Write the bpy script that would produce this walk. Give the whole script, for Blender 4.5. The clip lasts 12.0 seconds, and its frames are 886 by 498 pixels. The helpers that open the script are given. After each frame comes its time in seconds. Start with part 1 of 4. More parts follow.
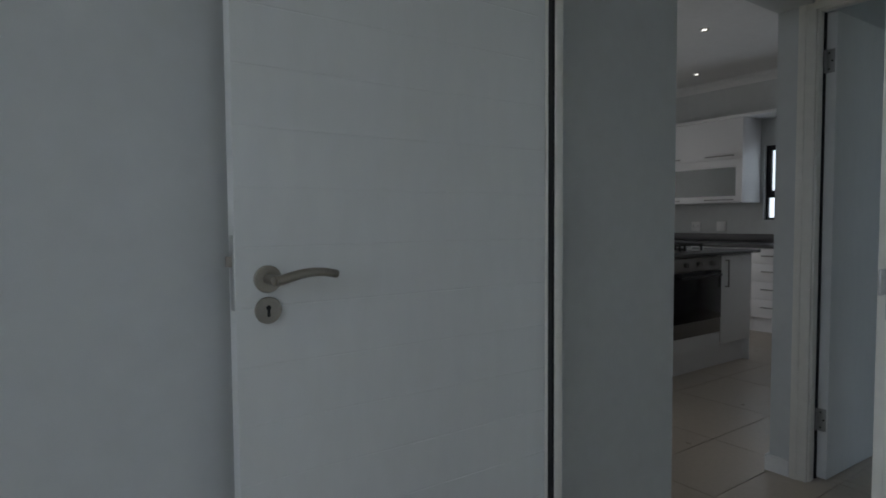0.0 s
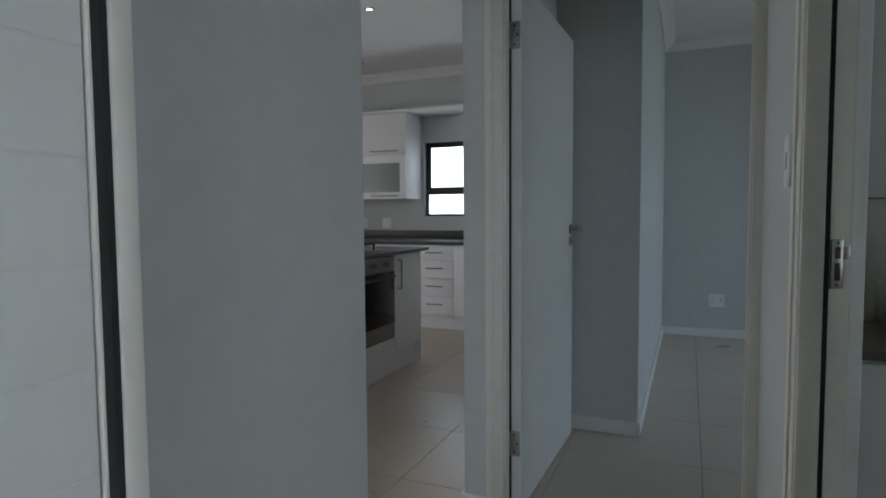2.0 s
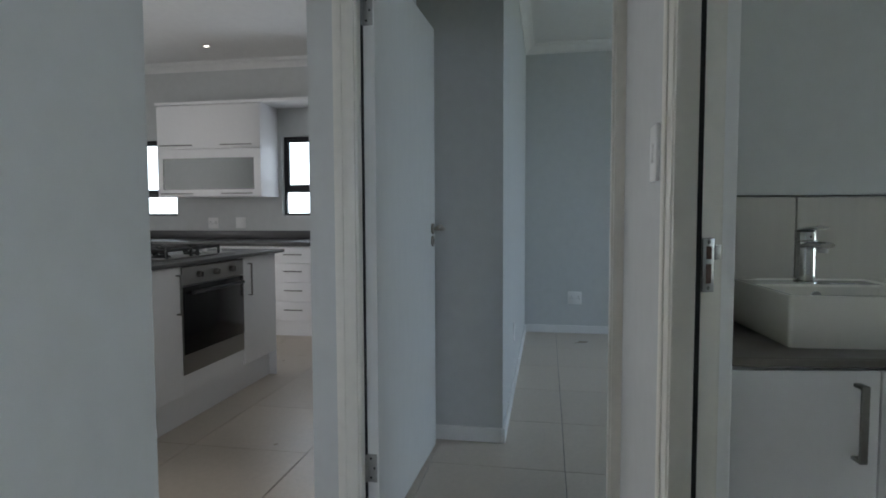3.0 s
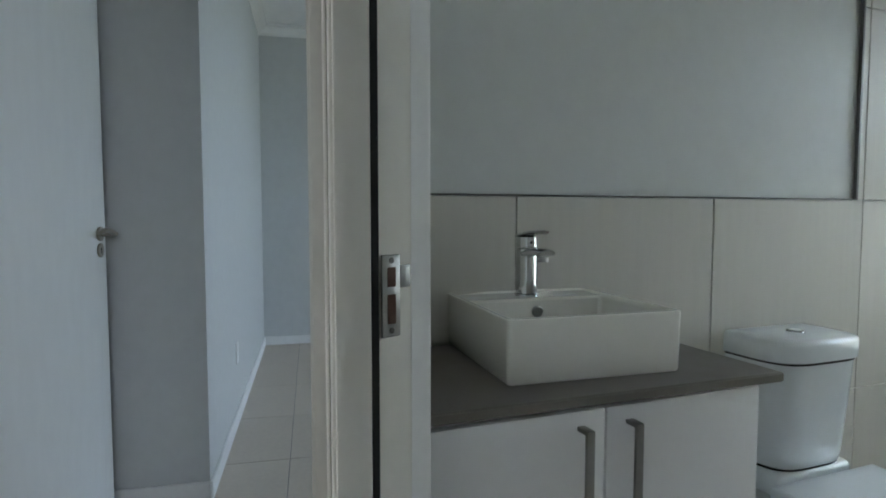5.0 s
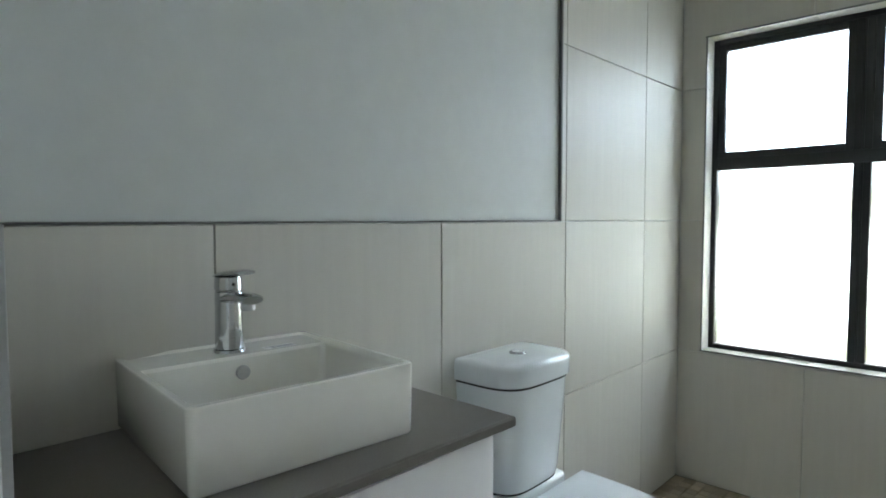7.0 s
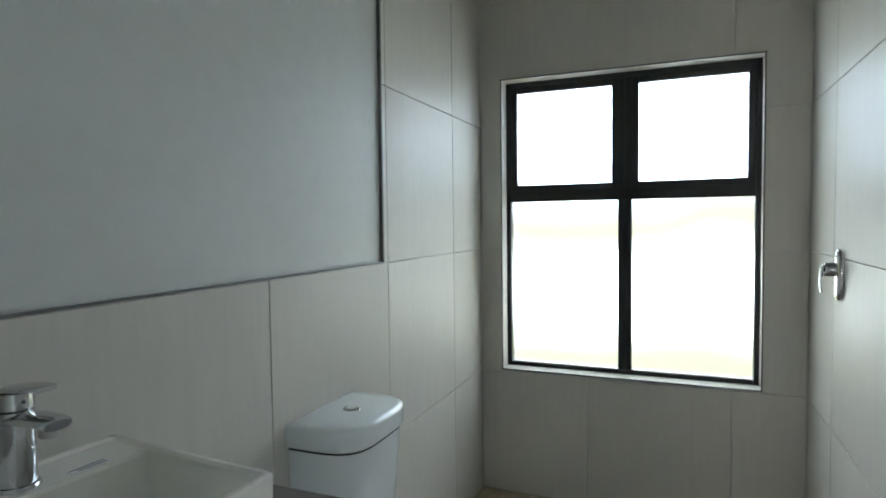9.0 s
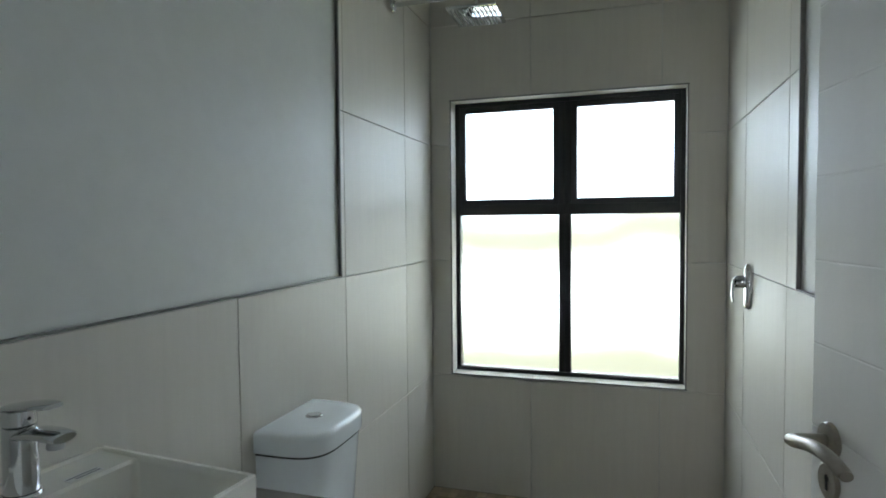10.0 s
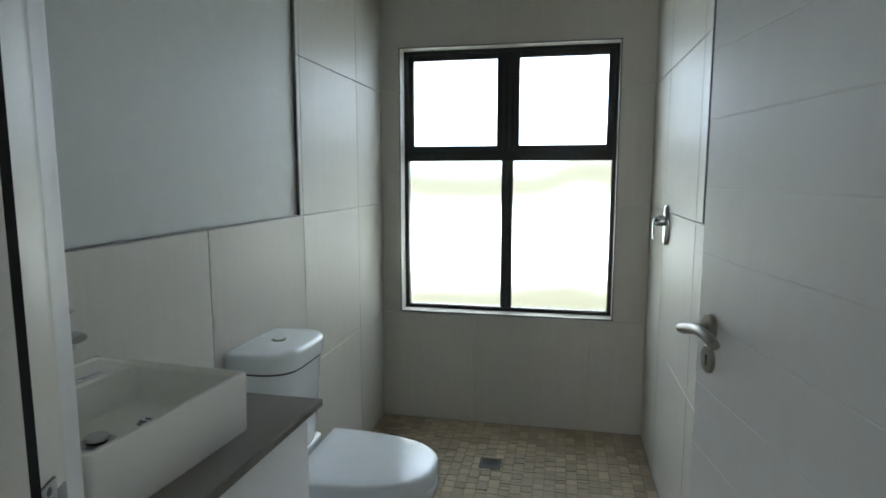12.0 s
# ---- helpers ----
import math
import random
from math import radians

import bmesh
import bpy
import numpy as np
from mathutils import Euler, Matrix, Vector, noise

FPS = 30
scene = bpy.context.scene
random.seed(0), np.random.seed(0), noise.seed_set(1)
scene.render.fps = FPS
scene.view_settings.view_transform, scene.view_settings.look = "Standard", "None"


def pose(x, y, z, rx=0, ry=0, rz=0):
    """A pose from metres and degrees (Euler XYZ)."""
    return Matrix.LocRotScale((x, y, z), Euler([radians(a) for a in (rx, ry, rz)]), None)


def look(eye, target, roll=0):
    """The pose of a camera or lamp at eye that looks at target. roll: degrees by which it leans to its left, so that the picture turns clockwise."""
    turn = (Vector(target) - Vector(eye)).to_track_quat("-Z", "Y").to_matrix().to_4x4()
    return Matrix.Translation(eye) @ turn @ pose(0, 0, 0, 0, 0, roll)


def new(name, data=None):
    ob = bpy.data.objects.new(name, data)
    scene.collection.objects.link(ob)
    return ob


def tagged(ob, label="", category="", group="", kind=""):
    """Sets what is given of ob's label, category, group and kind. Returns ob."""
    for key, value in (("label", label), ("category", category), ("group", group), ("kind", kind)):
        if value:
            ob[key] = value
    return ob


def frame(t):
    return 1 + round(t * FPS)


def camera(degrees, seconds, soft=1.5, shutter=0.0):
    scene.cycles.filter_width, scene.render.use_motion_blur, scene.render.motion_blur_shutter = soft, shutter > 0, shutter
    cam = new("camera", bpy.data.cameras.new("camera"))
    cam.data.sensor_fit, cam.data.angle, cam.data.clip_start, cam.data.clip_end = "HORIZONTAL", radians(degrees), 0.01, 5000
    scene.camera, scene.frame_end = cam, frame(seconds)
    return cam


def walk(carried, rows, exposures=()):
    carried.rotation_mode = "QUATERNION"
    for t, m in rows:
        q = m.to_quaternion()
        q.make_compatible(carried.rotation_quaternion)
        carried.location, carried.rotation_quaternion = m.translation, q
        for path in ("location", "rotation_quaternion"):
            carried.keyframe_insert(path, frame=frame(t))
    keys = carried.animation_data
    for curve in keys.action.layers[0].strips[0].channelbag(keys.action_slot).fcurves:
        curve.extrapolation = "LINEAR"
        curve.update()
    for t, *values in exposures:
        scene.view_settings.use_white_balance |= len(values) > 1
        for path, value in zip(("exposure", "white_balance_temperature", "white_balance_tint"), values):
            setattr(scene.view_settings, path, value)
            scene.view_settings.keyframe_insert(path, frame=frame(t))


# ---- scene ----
cam = camera(74.5, 12.0, 1.8)
PATH = [
    (0, (0.224, 0.338, 1.159), (1.6, 1.787, 1.062), -0.4),
    (0.5, (0.405, 0.487, 1.159), (1.943, 1.76, 1.047), -0.3),
    (1, (0.563, 0.619, 1.155), (2.281, 1.636, 1.04), -0.4),
    (1.5, (0.792, 0.702, 1.164), (2.646, 1.443, 1.044), -0.4),
    (2, (0.953, 0.737, 1.162), (2.886, 1.238, 1.044), -0.4),
    (2.5, (1.106, 0.741, 1.16), (3.087, 0.992, 1.043), -0.4),
    (3, (1.2, 0.715, 1.152), (3.196, 0.778, 1.033), -0.2),
    (3.2, (1.238, 0.696, 1.162), (3.234, 0.687, 1.035), -0.3),
    (4.8, (1.583, 0.487, 1.157), (3.468, -0.17, 1.033), -0.4),
    (5, (1.601, 0.461, 1.156), (3.462, -0.261, 1.034), 0.0),
    (5.5, (1.625, 0.415, 1.151), (3.404, -0.492, 1.045), -0.1),
    (6, (1.667, 0.356, 1.165), (3.346, -0.725, 1.058), -0.0),
    (6.5, (1.722, 0.309, 1.183), (3.248, -0.979, 1.076), -0.1),
    (7, (1.775, 0.292, 1.205), (3.149, -1.158, 1.103), -0.1),
    (8.8, (1.926, 0.292, 1.317), (2.726, -1.539, 1.229), -0.5),
    (9, (1.914, 0.312, 1.33), (2.675, -1.536, 1.238), -0.7),
    (9.5, (1.891, 0.374, 1.363), (2.554, -1.511, 1.272), -0.7),
    (10, (1.879, 0.455, 1.383), (2.473, -1.453, 1.297), -0.5),
    (10.5, (1.865, 0.523, 1.369), (2.402, -1.401, 1.254), -0.4),
    (11, (1.863, 0.564, 1.359), (2.345, -1.369, 1.186), -0.3),
    (11.5, (1.866, 0.593, 1.355), (2.305, -1.346, 1.138), -0.2),
    (12, (1.868, 0.63, 1.347), (2.267, -1.314, 1.097), -0.0),
]
EXPOSURES = [(t, stops, 6170, 12.5) for t, stops in ((0.0, -1.88), (0.8, -1.55), (1.5, -1.24), (2.5, -0.80), (3.2, -0.56), (4.8, -0.18), (5.5, -0.20), (6.3, 0.12), (7.1, 0.42), (8.9, -0.02), (10.0, -0.17), (12.0, -0.27))]
walk(cam, [(t, look(eye, target, roll)) for t, eye, target, roll in PATH], EXPOSURES)


# ---- world, sun, daylight through the openings ----
world = bpy.data.worlds.new("daylight")
scene.world = world
world.use_nodes = True
wn = world.node_tree
sky = wn.nodes.new("ShaderNodeTexSky")
sky.sky_type, sky.sun_disc = "NISHITA", False
sky.sun_elevation, sky.sun_rotation = radians(58), radians(-30)
wn.links.new(sky.outputs[0], wn.nodes["Background"].inputs[0])
wn.nodes["Background"].inputs[1].default_value = 0.12
sun = new("sun", bpy.data.lights.new("sun", "SUN"))
sun.data.energy, sun.data.angle, sun.data.color = 3.0, radians(0.5), (1.0, 0.95, 0.88)
sun.matrix_world = look((-25, 43, 80), (0, 0, 0))

# The hall, kitchen and bedrooms share axes that stand 8.4 degrees off the bathroom's.
HALL = Matrix.Translation((1.5, 0.6, 0)) @ pose(0, 0, 0, 0, 0, -8.4) @ Matrix.Translation((-1.5, -0.6, 0))
BATH = Matrix.Identity(4)


def window_light(frame_m, eye, target, wide, high, watts, colour):
    """An area lamp that stands in for daylight at a window."""
    lamp = new("window_light", bpy.data.lights.new("window_light", "AREA"))
    lamp.data.shape, lamp.data.size, lamp.data.size_y = "RECTANGLE", wide, high
    lamp.data.energy, lamp.data.color = watts, colour
    lamp.matrix_world = frame_m @ look(eye, target)
    return lamp


SKY, LAWN = (0.81, 0.91, 1.05), (1.0, 1.0, 0.62)
# bedroom windows: the sky's light falls in from above, the sunlit lawn's from below
window_light(HALL, (-3.25, -0.55, 2.35), (-1.2, -0.55, 0.75), 1.9, 1.2, 300.0, SKY)
window_light(HALL, (-3.25, -0.55, 0.45), (-1.2, -0.55, 2.0), 1.9, 1.2, 46.0, LAWN)
# extra pair for the unseen south window, added to brighten the bedroom side
window_light(HALL, (0.6, -3.0, 2.15), (0.6, -1, 0.75), 1.2, 1.0, 60.0, SKY)
window_light(HALL, (0.6, -3.0, 0.55), (0.6, -1, 1.9), 1.2, 1.0, 9.0, LAWN)
window_light(HALL, (5.2, -3.45, 2.2), (5.2, -1.4, 0.6), 2.3, 1.2, 135.0, (0.72, 0.89, 1.08))
window_light(HALL, (5.2, -3.45, 0.4), (5.2, -1.4, 1.9), 2.3, 1.2, 25.0, LAWN)
window_light(HALL, (7.10, 5.20, 1.56), (3, 5.2, 1.5), 1.5, 1.1, 26.0, (0.86, 0.93, 1.0))
window_light(HALL, (7.10, 2.78, 1.56), (3, 2.78, 1.5), 1.5, 1.1, 26.0, (0.86, 0.93, 1.0))
# fill lamp for the kitchen, behind an added north window out of view
window_light(HALL, (3.0, 6.38, 1.45), (3.0, 3, 1.3), 2.6, 1.7, 72.0, (1.0, 0.97, 0.93))


# ---- materials ----
def material(name, colour, rough=0.5, metal=0.0, vary=0.06, scale=6.0, bump=0.0, bump_scale=120.0, coat=0.0, stretch=(1, 1, 1), per_piece=0.0, specular=0.5):
    """A surface with two scales of variation in colour and gloss, and a fine relief."""
    m = bpy.data.materials.new(name)
    m.use_nodes = True
    nt = m.node_tree
    b = nt.nodes["Principled BSDF"]
    b.inputs["Roughness"].default_value, b.inputs["Metallic"].default_value = rough, metal
    b.inputs["Coat Weight"].default_value, b.inputs["Coat Roughness"].default_value = coat, 0.06
    b.inputs["Specular IOR Level"].default_value = specular
    co = nt.nodes.new("ShaderNodeTexCoord")
    mp = nt.nodes.new("ShaderNodeMapping")
    mp.inputs["Scale"].default_value = stretch
    nt.links.new(co.outputs["Object"], mp.inputs["Vector"])
    big, fine = nt.nodes.new("ShaderNodeTexNoise"), nt.nodes.new("ShaderNodeTexNoise")
    big.inputs["Scale"].default_value, big.inputs["Detail"].default_value = scale * 0.25, 4
    fine.inputs["Scale"].default_value, fine.inputs["Detail"].default_value = scale * 6, 5
    for n in (big, fine):
        nt.links.new(mp.outputs[0], n.inputs["Vector"])
    add = nt.nodes.new("ShaderNodeMath")
    add.operation = "ADD"
    nt.links.new(big.outputs["Fac"], add.inputs[0])
    nt.links.new(fine.outputs["Fac"], add.inputs[1])
    rng = nt.nodes.new("ShaderNodeMapRange")
    rng.inputs["From Min"].default_value, rng.inputs["From Max"].default_value = 0.7, 1.3
    rng.inputs["To Min"].default_value, rng.inputs["To Max"].default_value = 1 - vary, 1 + vary
    nt.links.new(add.outputs[0], rng.inputs["Value"])
    value = rng.outputs[0]
    if per_piece:
        info = nt.nodes.new("ShaderNodeObjectInfo")
        shift = nt.nodes.new("ShaderNodeVectorMath")
        shift.operation = "SCALE"
        shift.inputs[0].default_value = (23.0, 17.0, 31.0)
        nt.links.new(info.outputs["Random"], shift.inputs["Scale"])
        nt.links.new(shift.outputs[0], mp.inputs["Location"])
        geo = nt.nodes.new("ShaderNodeNewGeometry")
        both = nt.nodes.new("ShaderNodeMath")
        both.operation = "ADD"
        nt.links.new(info.outputs["Random"], both.inputs[0])
        nt.links.new(geo.outputs["Random Per Island"], both.inputs[1])
        fract = nt.nodes.new("ShaderNodeMath")
        fract.operation = "FRACT"
        nt.links.new(both.outputs[0], fract.inputs[0])
        piece = nt.nodes.new("ShaderNodeMapRange")
        piece.inputs["To Min"].default_value, piece.inputs["To Max"].default_value = 1 - per_piece, 1 + per_piece
        nt.links.new(fract.outputs[0], piece.inputs["Value"])
        mul = nt.nodes.new("ShaderNodeMath")
        mul.operation = "MULTIPLY"
        nt.links.new(value, mul.inputs[0])
        nt.links.new(piece.outputs[0], mul.inputs[1])
        value = mul.outputs[0]
    tint = nt.nodes.new("ShaderNodeVectorMath")
    tint.operation = "SCALE"
    tint.inputs[0].default_value = colour
    nt.links.new(value, tint.inputs["Scale"])
    nt.links.new(tint.outputs[0], b.inputs["Base Color"])
    gloss = nt.nodes.new("ShaderNodeMapRange")
    gloss.inputs["From Min"].default_value, gloss.inputs["From Max"].default_value = 0.3, 0.7
    gloss.inputs["To Min"].default_value, gloss.inputs["To Max"].default_value = rough * 0.85, min(1, rough * 1.15)
    nt.links.new(big.outputs["Fac"], gloss.inputs["Value"])
    nt.links.new(gloss.outputs[0], b.inputs["Roughness"])
    if bump:
        relief = nt.nodes.new("ShaderNodeTexNoise")
        relief.inputs["Scale"].default_value, relief.inputs["Detail"].default_value = bump_scale, 3
        nt.links.new(mp.outputs[0], relief.inputs["Vector"])
        bm_node = nt.nodes.new("ShaderNodeBump")
        bm_node.inputs["Strength"].default_value, bm_node.inputs["Distance"].default_value = bump, 0.002
        nt.links.new(relief.outputs["Fac"], bm_node.inputs["Height"])
        nt.links.new(bm_node.outputs[0], b.inputs["Normal"])
    return m


def glass(name, colour, rough):
    m = bpy.data.materials.new(name)
    m.use_nodes = True
    b = m.node_tree.nodes["Principled BSDF"]
    b.inputs["Base Color"].default_value = (*colour, 1)
    b.inputs["Roughness"].default_value, b.inputs["Transmission Weight"].default_value, b.inputs["IOR"].default_value = rough, 1.0, 1.45
    return m


def glowing(name, colour, strength):
    m = bpy.data.materials.new(name)
    m.use_nodes = True
    b = m.node_tree.nodes["Principled BSDF"]
    b.inputs["Emission Color"].default_value, b.inputs["Emission Strength"].default_value = (*colour, 1), strength
    return m


WALL = material("grey_wall_paint", (0.555, 0.57, 0.565), 0.62, vary=0.035, scale=3, bump=0.12, bump_scale=260)
BATH_PAINT = material("bathroom_wall_paint", (0.575, 0.59, 0.575), 0.5, vary=0.03, scale=3, bump=0.10, bump_scale=260)
CEILING = material("white_ceiling_paint", (0.78, 0.78, 0.77), 0.8, vary=0.03, scale=3, bump=0.1, bump_scale=200)
TRIM = material("cream_frame_gloss_paint", (0.745, 0.725, 0.665), 0.38, vary=0.04, scale=5, bump=0.10, bump_scale=60)
DOOR = material("white_door_enamel", (0.70, 0.71, 0.695), 0.36, vary=0.03, scale=4, bump=0.06, bump_scale=90, stretch=(1, 1, 0.3))
SKIRT = material("white_skirting_paint", (0.76, 0.76, 0.75), 0.4, vary=0.04)
WALL_TILE = material("beige_wall_tile", (0.572, 0.55, 0.498), 0.49, vary=0.036, scale=8, bump=0.012, bump_scale=14, stretch=(1, 0.07, 1), per_piece=0.022)
GROUT = material("grey_grout", (0.18, 0.175, 0.165), 0.9, vary=0.1, scale=20, bump=0.3, bump_scale=400)
MOSAIC_GROUT = material("beige_grout", (0.31, 0.275, 0.22), 0.9, vary=0.12, scale=20, bump=0.3, bump_scale=400)
DRAIN = material("tarnished_drain_steel", (0.11, 0.108, 0.105), 0.45, metal=0.6, vary=0.15, scale=40, bump=0.1)
# metal trim, its colour darkened to carry the shadow along the tile edge
EDGE = material("brushed_shaded_edge_trim", (0.17, 0.17, 0.165), 0.5, metal=0.5, vary=0.06)
FLOOR_TILE = material("cream_floor_tile", (0.50, 0.435, 0.36), 0.32, vary=0.06, scale=8, bump=0.05, bump_scale=60, per_piece=0.03)
MOSAIC = material("tumbled_stone_mosaic", (0.43, 0.355, 0.255), 0.5, vary=0.12, scale=30, bump=0.2, bump_scale=220, per_piece=0.22)
# white basin ceramic with the warm reflected light put into its colour
LIT_CERAMIC = material("warm_lit_white_ceramic", (0.88, 0.86, 0.80), 0.10, vary=0.012, coat=0.5)
CERAMIC = material("white_ceramic", (0.75, 0.785, 0.80), 0.10, vary=0.01, coat=0.6)
SEAT = material("white_seat_plastic", (0.74, 0.77, 0.81), 0.22, vary=0.01, coat=0.1)
CHROME = material("chrome", (0.60, 0.61, 0.62), 0.09, metal=1.0, vary=0.02)
NICKEL = material("satin_nickel", (0.36, 0.33, 0.285), 0.33, metal=1.0, vary=0.08, scale=30)
STEEL = material("brushed_steel", (0.50, 0.50, 0.50), 0.32, metal=1.0, vary=0.06, scale=25, stretch=(0.1, 1, 1))
OVEN_STEEL = material("dark_brushed_steel", (0.27, 0.262, 0.25), 0.4, metal=0.9, vary=0.06, scale=25, stretch=(0.1, 1, 1))
GALV = material("dull_hinge_steel", (0.36, 0.36, 0.35), 0.42, metal=0.9, vary=0.1, scale=30)
COUNTER = material("taupe_stone_worktop", (0.178, 0.164, 0.146), 0.48, vary=0.10, scale=60, bump=0.04, specular=0.3)
KCOUNTER = material("charcoal_stone_worktop", (0.070, 0.069, 0.070), 0.42, vary=0.10, scale=60)
CABINET = material("white_gloss_cabinet", (0.82, 0.815, 0.82), 0.38, vary=0.015)
BLACK_ALU = material("black_aluminium", (0.018, 0.019, 0.022), 0.38, vary=0.08, scale=12)
# black rubber, also used for strips that paint the shade in gaps
SEAL_AND_SHADE = material("dark_rubber_and_gap_shade", (0.012, 0.012, 0.013), 0.7, vary=0.1)
BLACK_GLASS = material("black_oven_glass", (0.008, 0.008, 0.009), 0.12, vary=0.05, specular=0.22)
IRON = material("black_cast_iron", (0.015, 0.015, 0.016), 0.55, vary=0.15, scale=40, bump=0.2)
RECESS = material("raw_timber_recess", (0.072, 0.033, 0.023), 0.7, vary=0.2, scale=40)
SOCKET = material("white_socket_plastic", (0.80, 0.80, 0.79), 0.3, vary=0.02)
DARK = material("dark_hole", (0.01, 0.01, 0.01), 0.8, vary=0.1)
PRINT = material("grey_print", (0.12, 0.12, 0.16), 0.6, vary=0.1, scale=60)
STICKER = material("pale_sticker", (0.66, 0.65, 0.64), 0.4, vary=0.04)
GRASS = material("lawn", (0.09, 0.13, 0.045), 0.9, vary=0.3, scale=2, bump=0.5, bump_scale=30)
PLASTER = material("outside_plaster", (0.6, 0.58, 0.54), 0.8, vary=0.06)
PANE = glass("obscure_window_glass", (0.98, 1.0, 0.99), 0.22)
CLEAR = glass("clear_window_glass", (0.97, 1.0, 0.99), 0.0)
FROST = material("frosted_cabinet_glass", (0.20, 0.215, 0.215), 0.22, vary=0.04)
LAMP_GLOW = glowing("downlight_glow", (1.0, 0.93, 0.78), 14.0)
KFAR, KCAB, ISLAND = HALL @ Matrix.Translation((-0.09, 0.015, 0)), HALL @ Matrix.Translation((-0.09, 0.015, -0.025)), HALL @ Matrix.Translation((0.026, 0.05, -0.004))
BASIN = Matrix.Translation((2.650, -0.193, -0.0018)) @ pose(0, 0, 0, 0, 0, -4.6) @ Matrix.Translation((-2.613, 0.1595, 0))


def garden_glow(name, strength):
    """An emissive stand-in for the overexposed garden outside: near white, with a pale yellow-green band of far
    foliage.
    """
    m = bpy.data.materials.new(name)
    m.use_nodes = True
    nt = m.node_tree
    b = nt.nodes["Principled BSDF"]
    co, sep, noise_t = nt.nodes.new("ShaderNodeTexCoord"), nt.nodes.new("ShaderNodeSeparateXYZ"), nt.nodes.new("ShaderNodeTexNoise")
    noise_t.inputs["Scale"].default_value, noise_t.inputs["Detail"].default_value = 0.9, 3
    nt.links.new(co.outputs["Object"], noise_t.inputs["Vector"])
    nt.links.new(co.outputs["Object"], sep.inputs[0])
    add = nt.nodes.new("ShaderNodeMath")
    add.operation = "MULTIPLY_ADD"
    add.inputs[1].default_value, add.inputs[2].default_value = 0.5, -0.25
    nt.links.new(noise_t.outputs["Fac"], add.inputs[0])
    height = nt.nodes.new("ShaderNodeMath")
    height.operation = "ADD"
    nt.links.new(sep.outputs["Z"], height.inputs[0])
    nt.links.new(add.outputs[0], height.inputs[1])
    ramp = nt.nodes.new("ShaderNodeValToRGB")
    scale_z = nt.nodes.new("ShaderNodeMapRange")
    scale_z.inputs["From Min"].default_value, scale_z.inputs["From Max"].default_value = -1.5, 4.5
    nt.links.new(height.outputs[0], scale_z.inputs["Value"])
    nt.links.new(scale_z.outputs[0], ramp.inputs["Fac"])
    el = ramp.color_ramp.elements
    # lowest band: strong yellow-green glow, set to tint the upper walls
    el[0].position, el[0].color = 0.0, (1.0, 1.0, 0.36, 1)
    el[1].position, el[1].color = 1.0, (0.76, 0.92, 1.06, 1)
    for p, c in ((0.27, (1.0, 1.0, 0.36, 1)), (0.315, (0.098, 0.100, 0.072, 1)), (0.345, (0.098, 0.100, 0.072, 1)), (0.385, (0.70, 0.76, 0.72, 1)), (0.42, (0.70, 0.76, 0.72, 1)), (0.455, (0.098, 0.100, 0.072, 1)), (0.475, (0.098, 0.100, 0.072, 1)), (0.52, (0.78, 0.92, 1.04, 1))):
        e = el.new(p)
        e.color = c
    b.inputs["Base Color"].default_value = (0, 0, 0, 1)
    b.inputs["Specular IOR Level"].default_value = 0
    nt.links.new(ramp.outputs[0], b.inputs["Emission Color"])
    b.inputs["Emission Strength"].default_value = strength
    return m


GARDEN_GLOW = garden_glow("glowing_garden_panel", 11.0)


# ---- mesh tools ----
ORIGIN = {}


def box(bm, x0, x1, y0, y1, z0, z1, bevel=0.0, segments=2):
    """A box between the given faces, its edges rounded by bevel."""
    made = bmesh.ops.create_cube(bm, size=1, matrix=Matrix.Translation(((x0 + x1) / 2, (y0 + y1) / 2, (z0 + z1) / 2)) @ Matrix.Diagonal((abs(x1 - x0), abs(y1 - y0), abs(z1 - z0), 1)))
    if bevel:
        edges = list({e for v in made["verts"] for e in v.link_edges})
        bmesh.ops.bevel(bm, geom=edges, offset=bevel, segments=segments, profile=0.5, affect="EDGES")
    return bm


def rod(bm, a, b, r0, r1=None, sides=20, squash=1.0):
    """A round bar from a to b, with a slight chamfer at its ends."""
    a, b = Vector(a), Vector(b)
    r1 = r0 if r1 is None else r1
    turn = (b - a).to_track_quat("Z", "Y").to_matrix().to_4x4()
    length = (b - a).length
    c = min(0.0015, length * 0.2, r0 * 0.3, r1 * 0.3)
    rings = []
    for z, r in ((0, r0 - c), (c, r0), (length - c, r1), (length, r1 - c)):
        rings.append([bm.verts.new(Matrix.Translation(a) @ turn @ Vector((r * math.cos(2 * math.pi * i / sides), squash * r * math.sin(2 * math.pi * i / sides), z))) for i in range(sides)])
    for lo, hi in zip(rings, rings[1:]):
        for i in range(sides):
            bm.faces.new((lo[i], lo[(i + 1) % sides], hi[(i + 1) % sides], hi[i]))
    bm.faces.new(rings[0][::-1])
    bm.faces.new(rings[-1])
    return bm


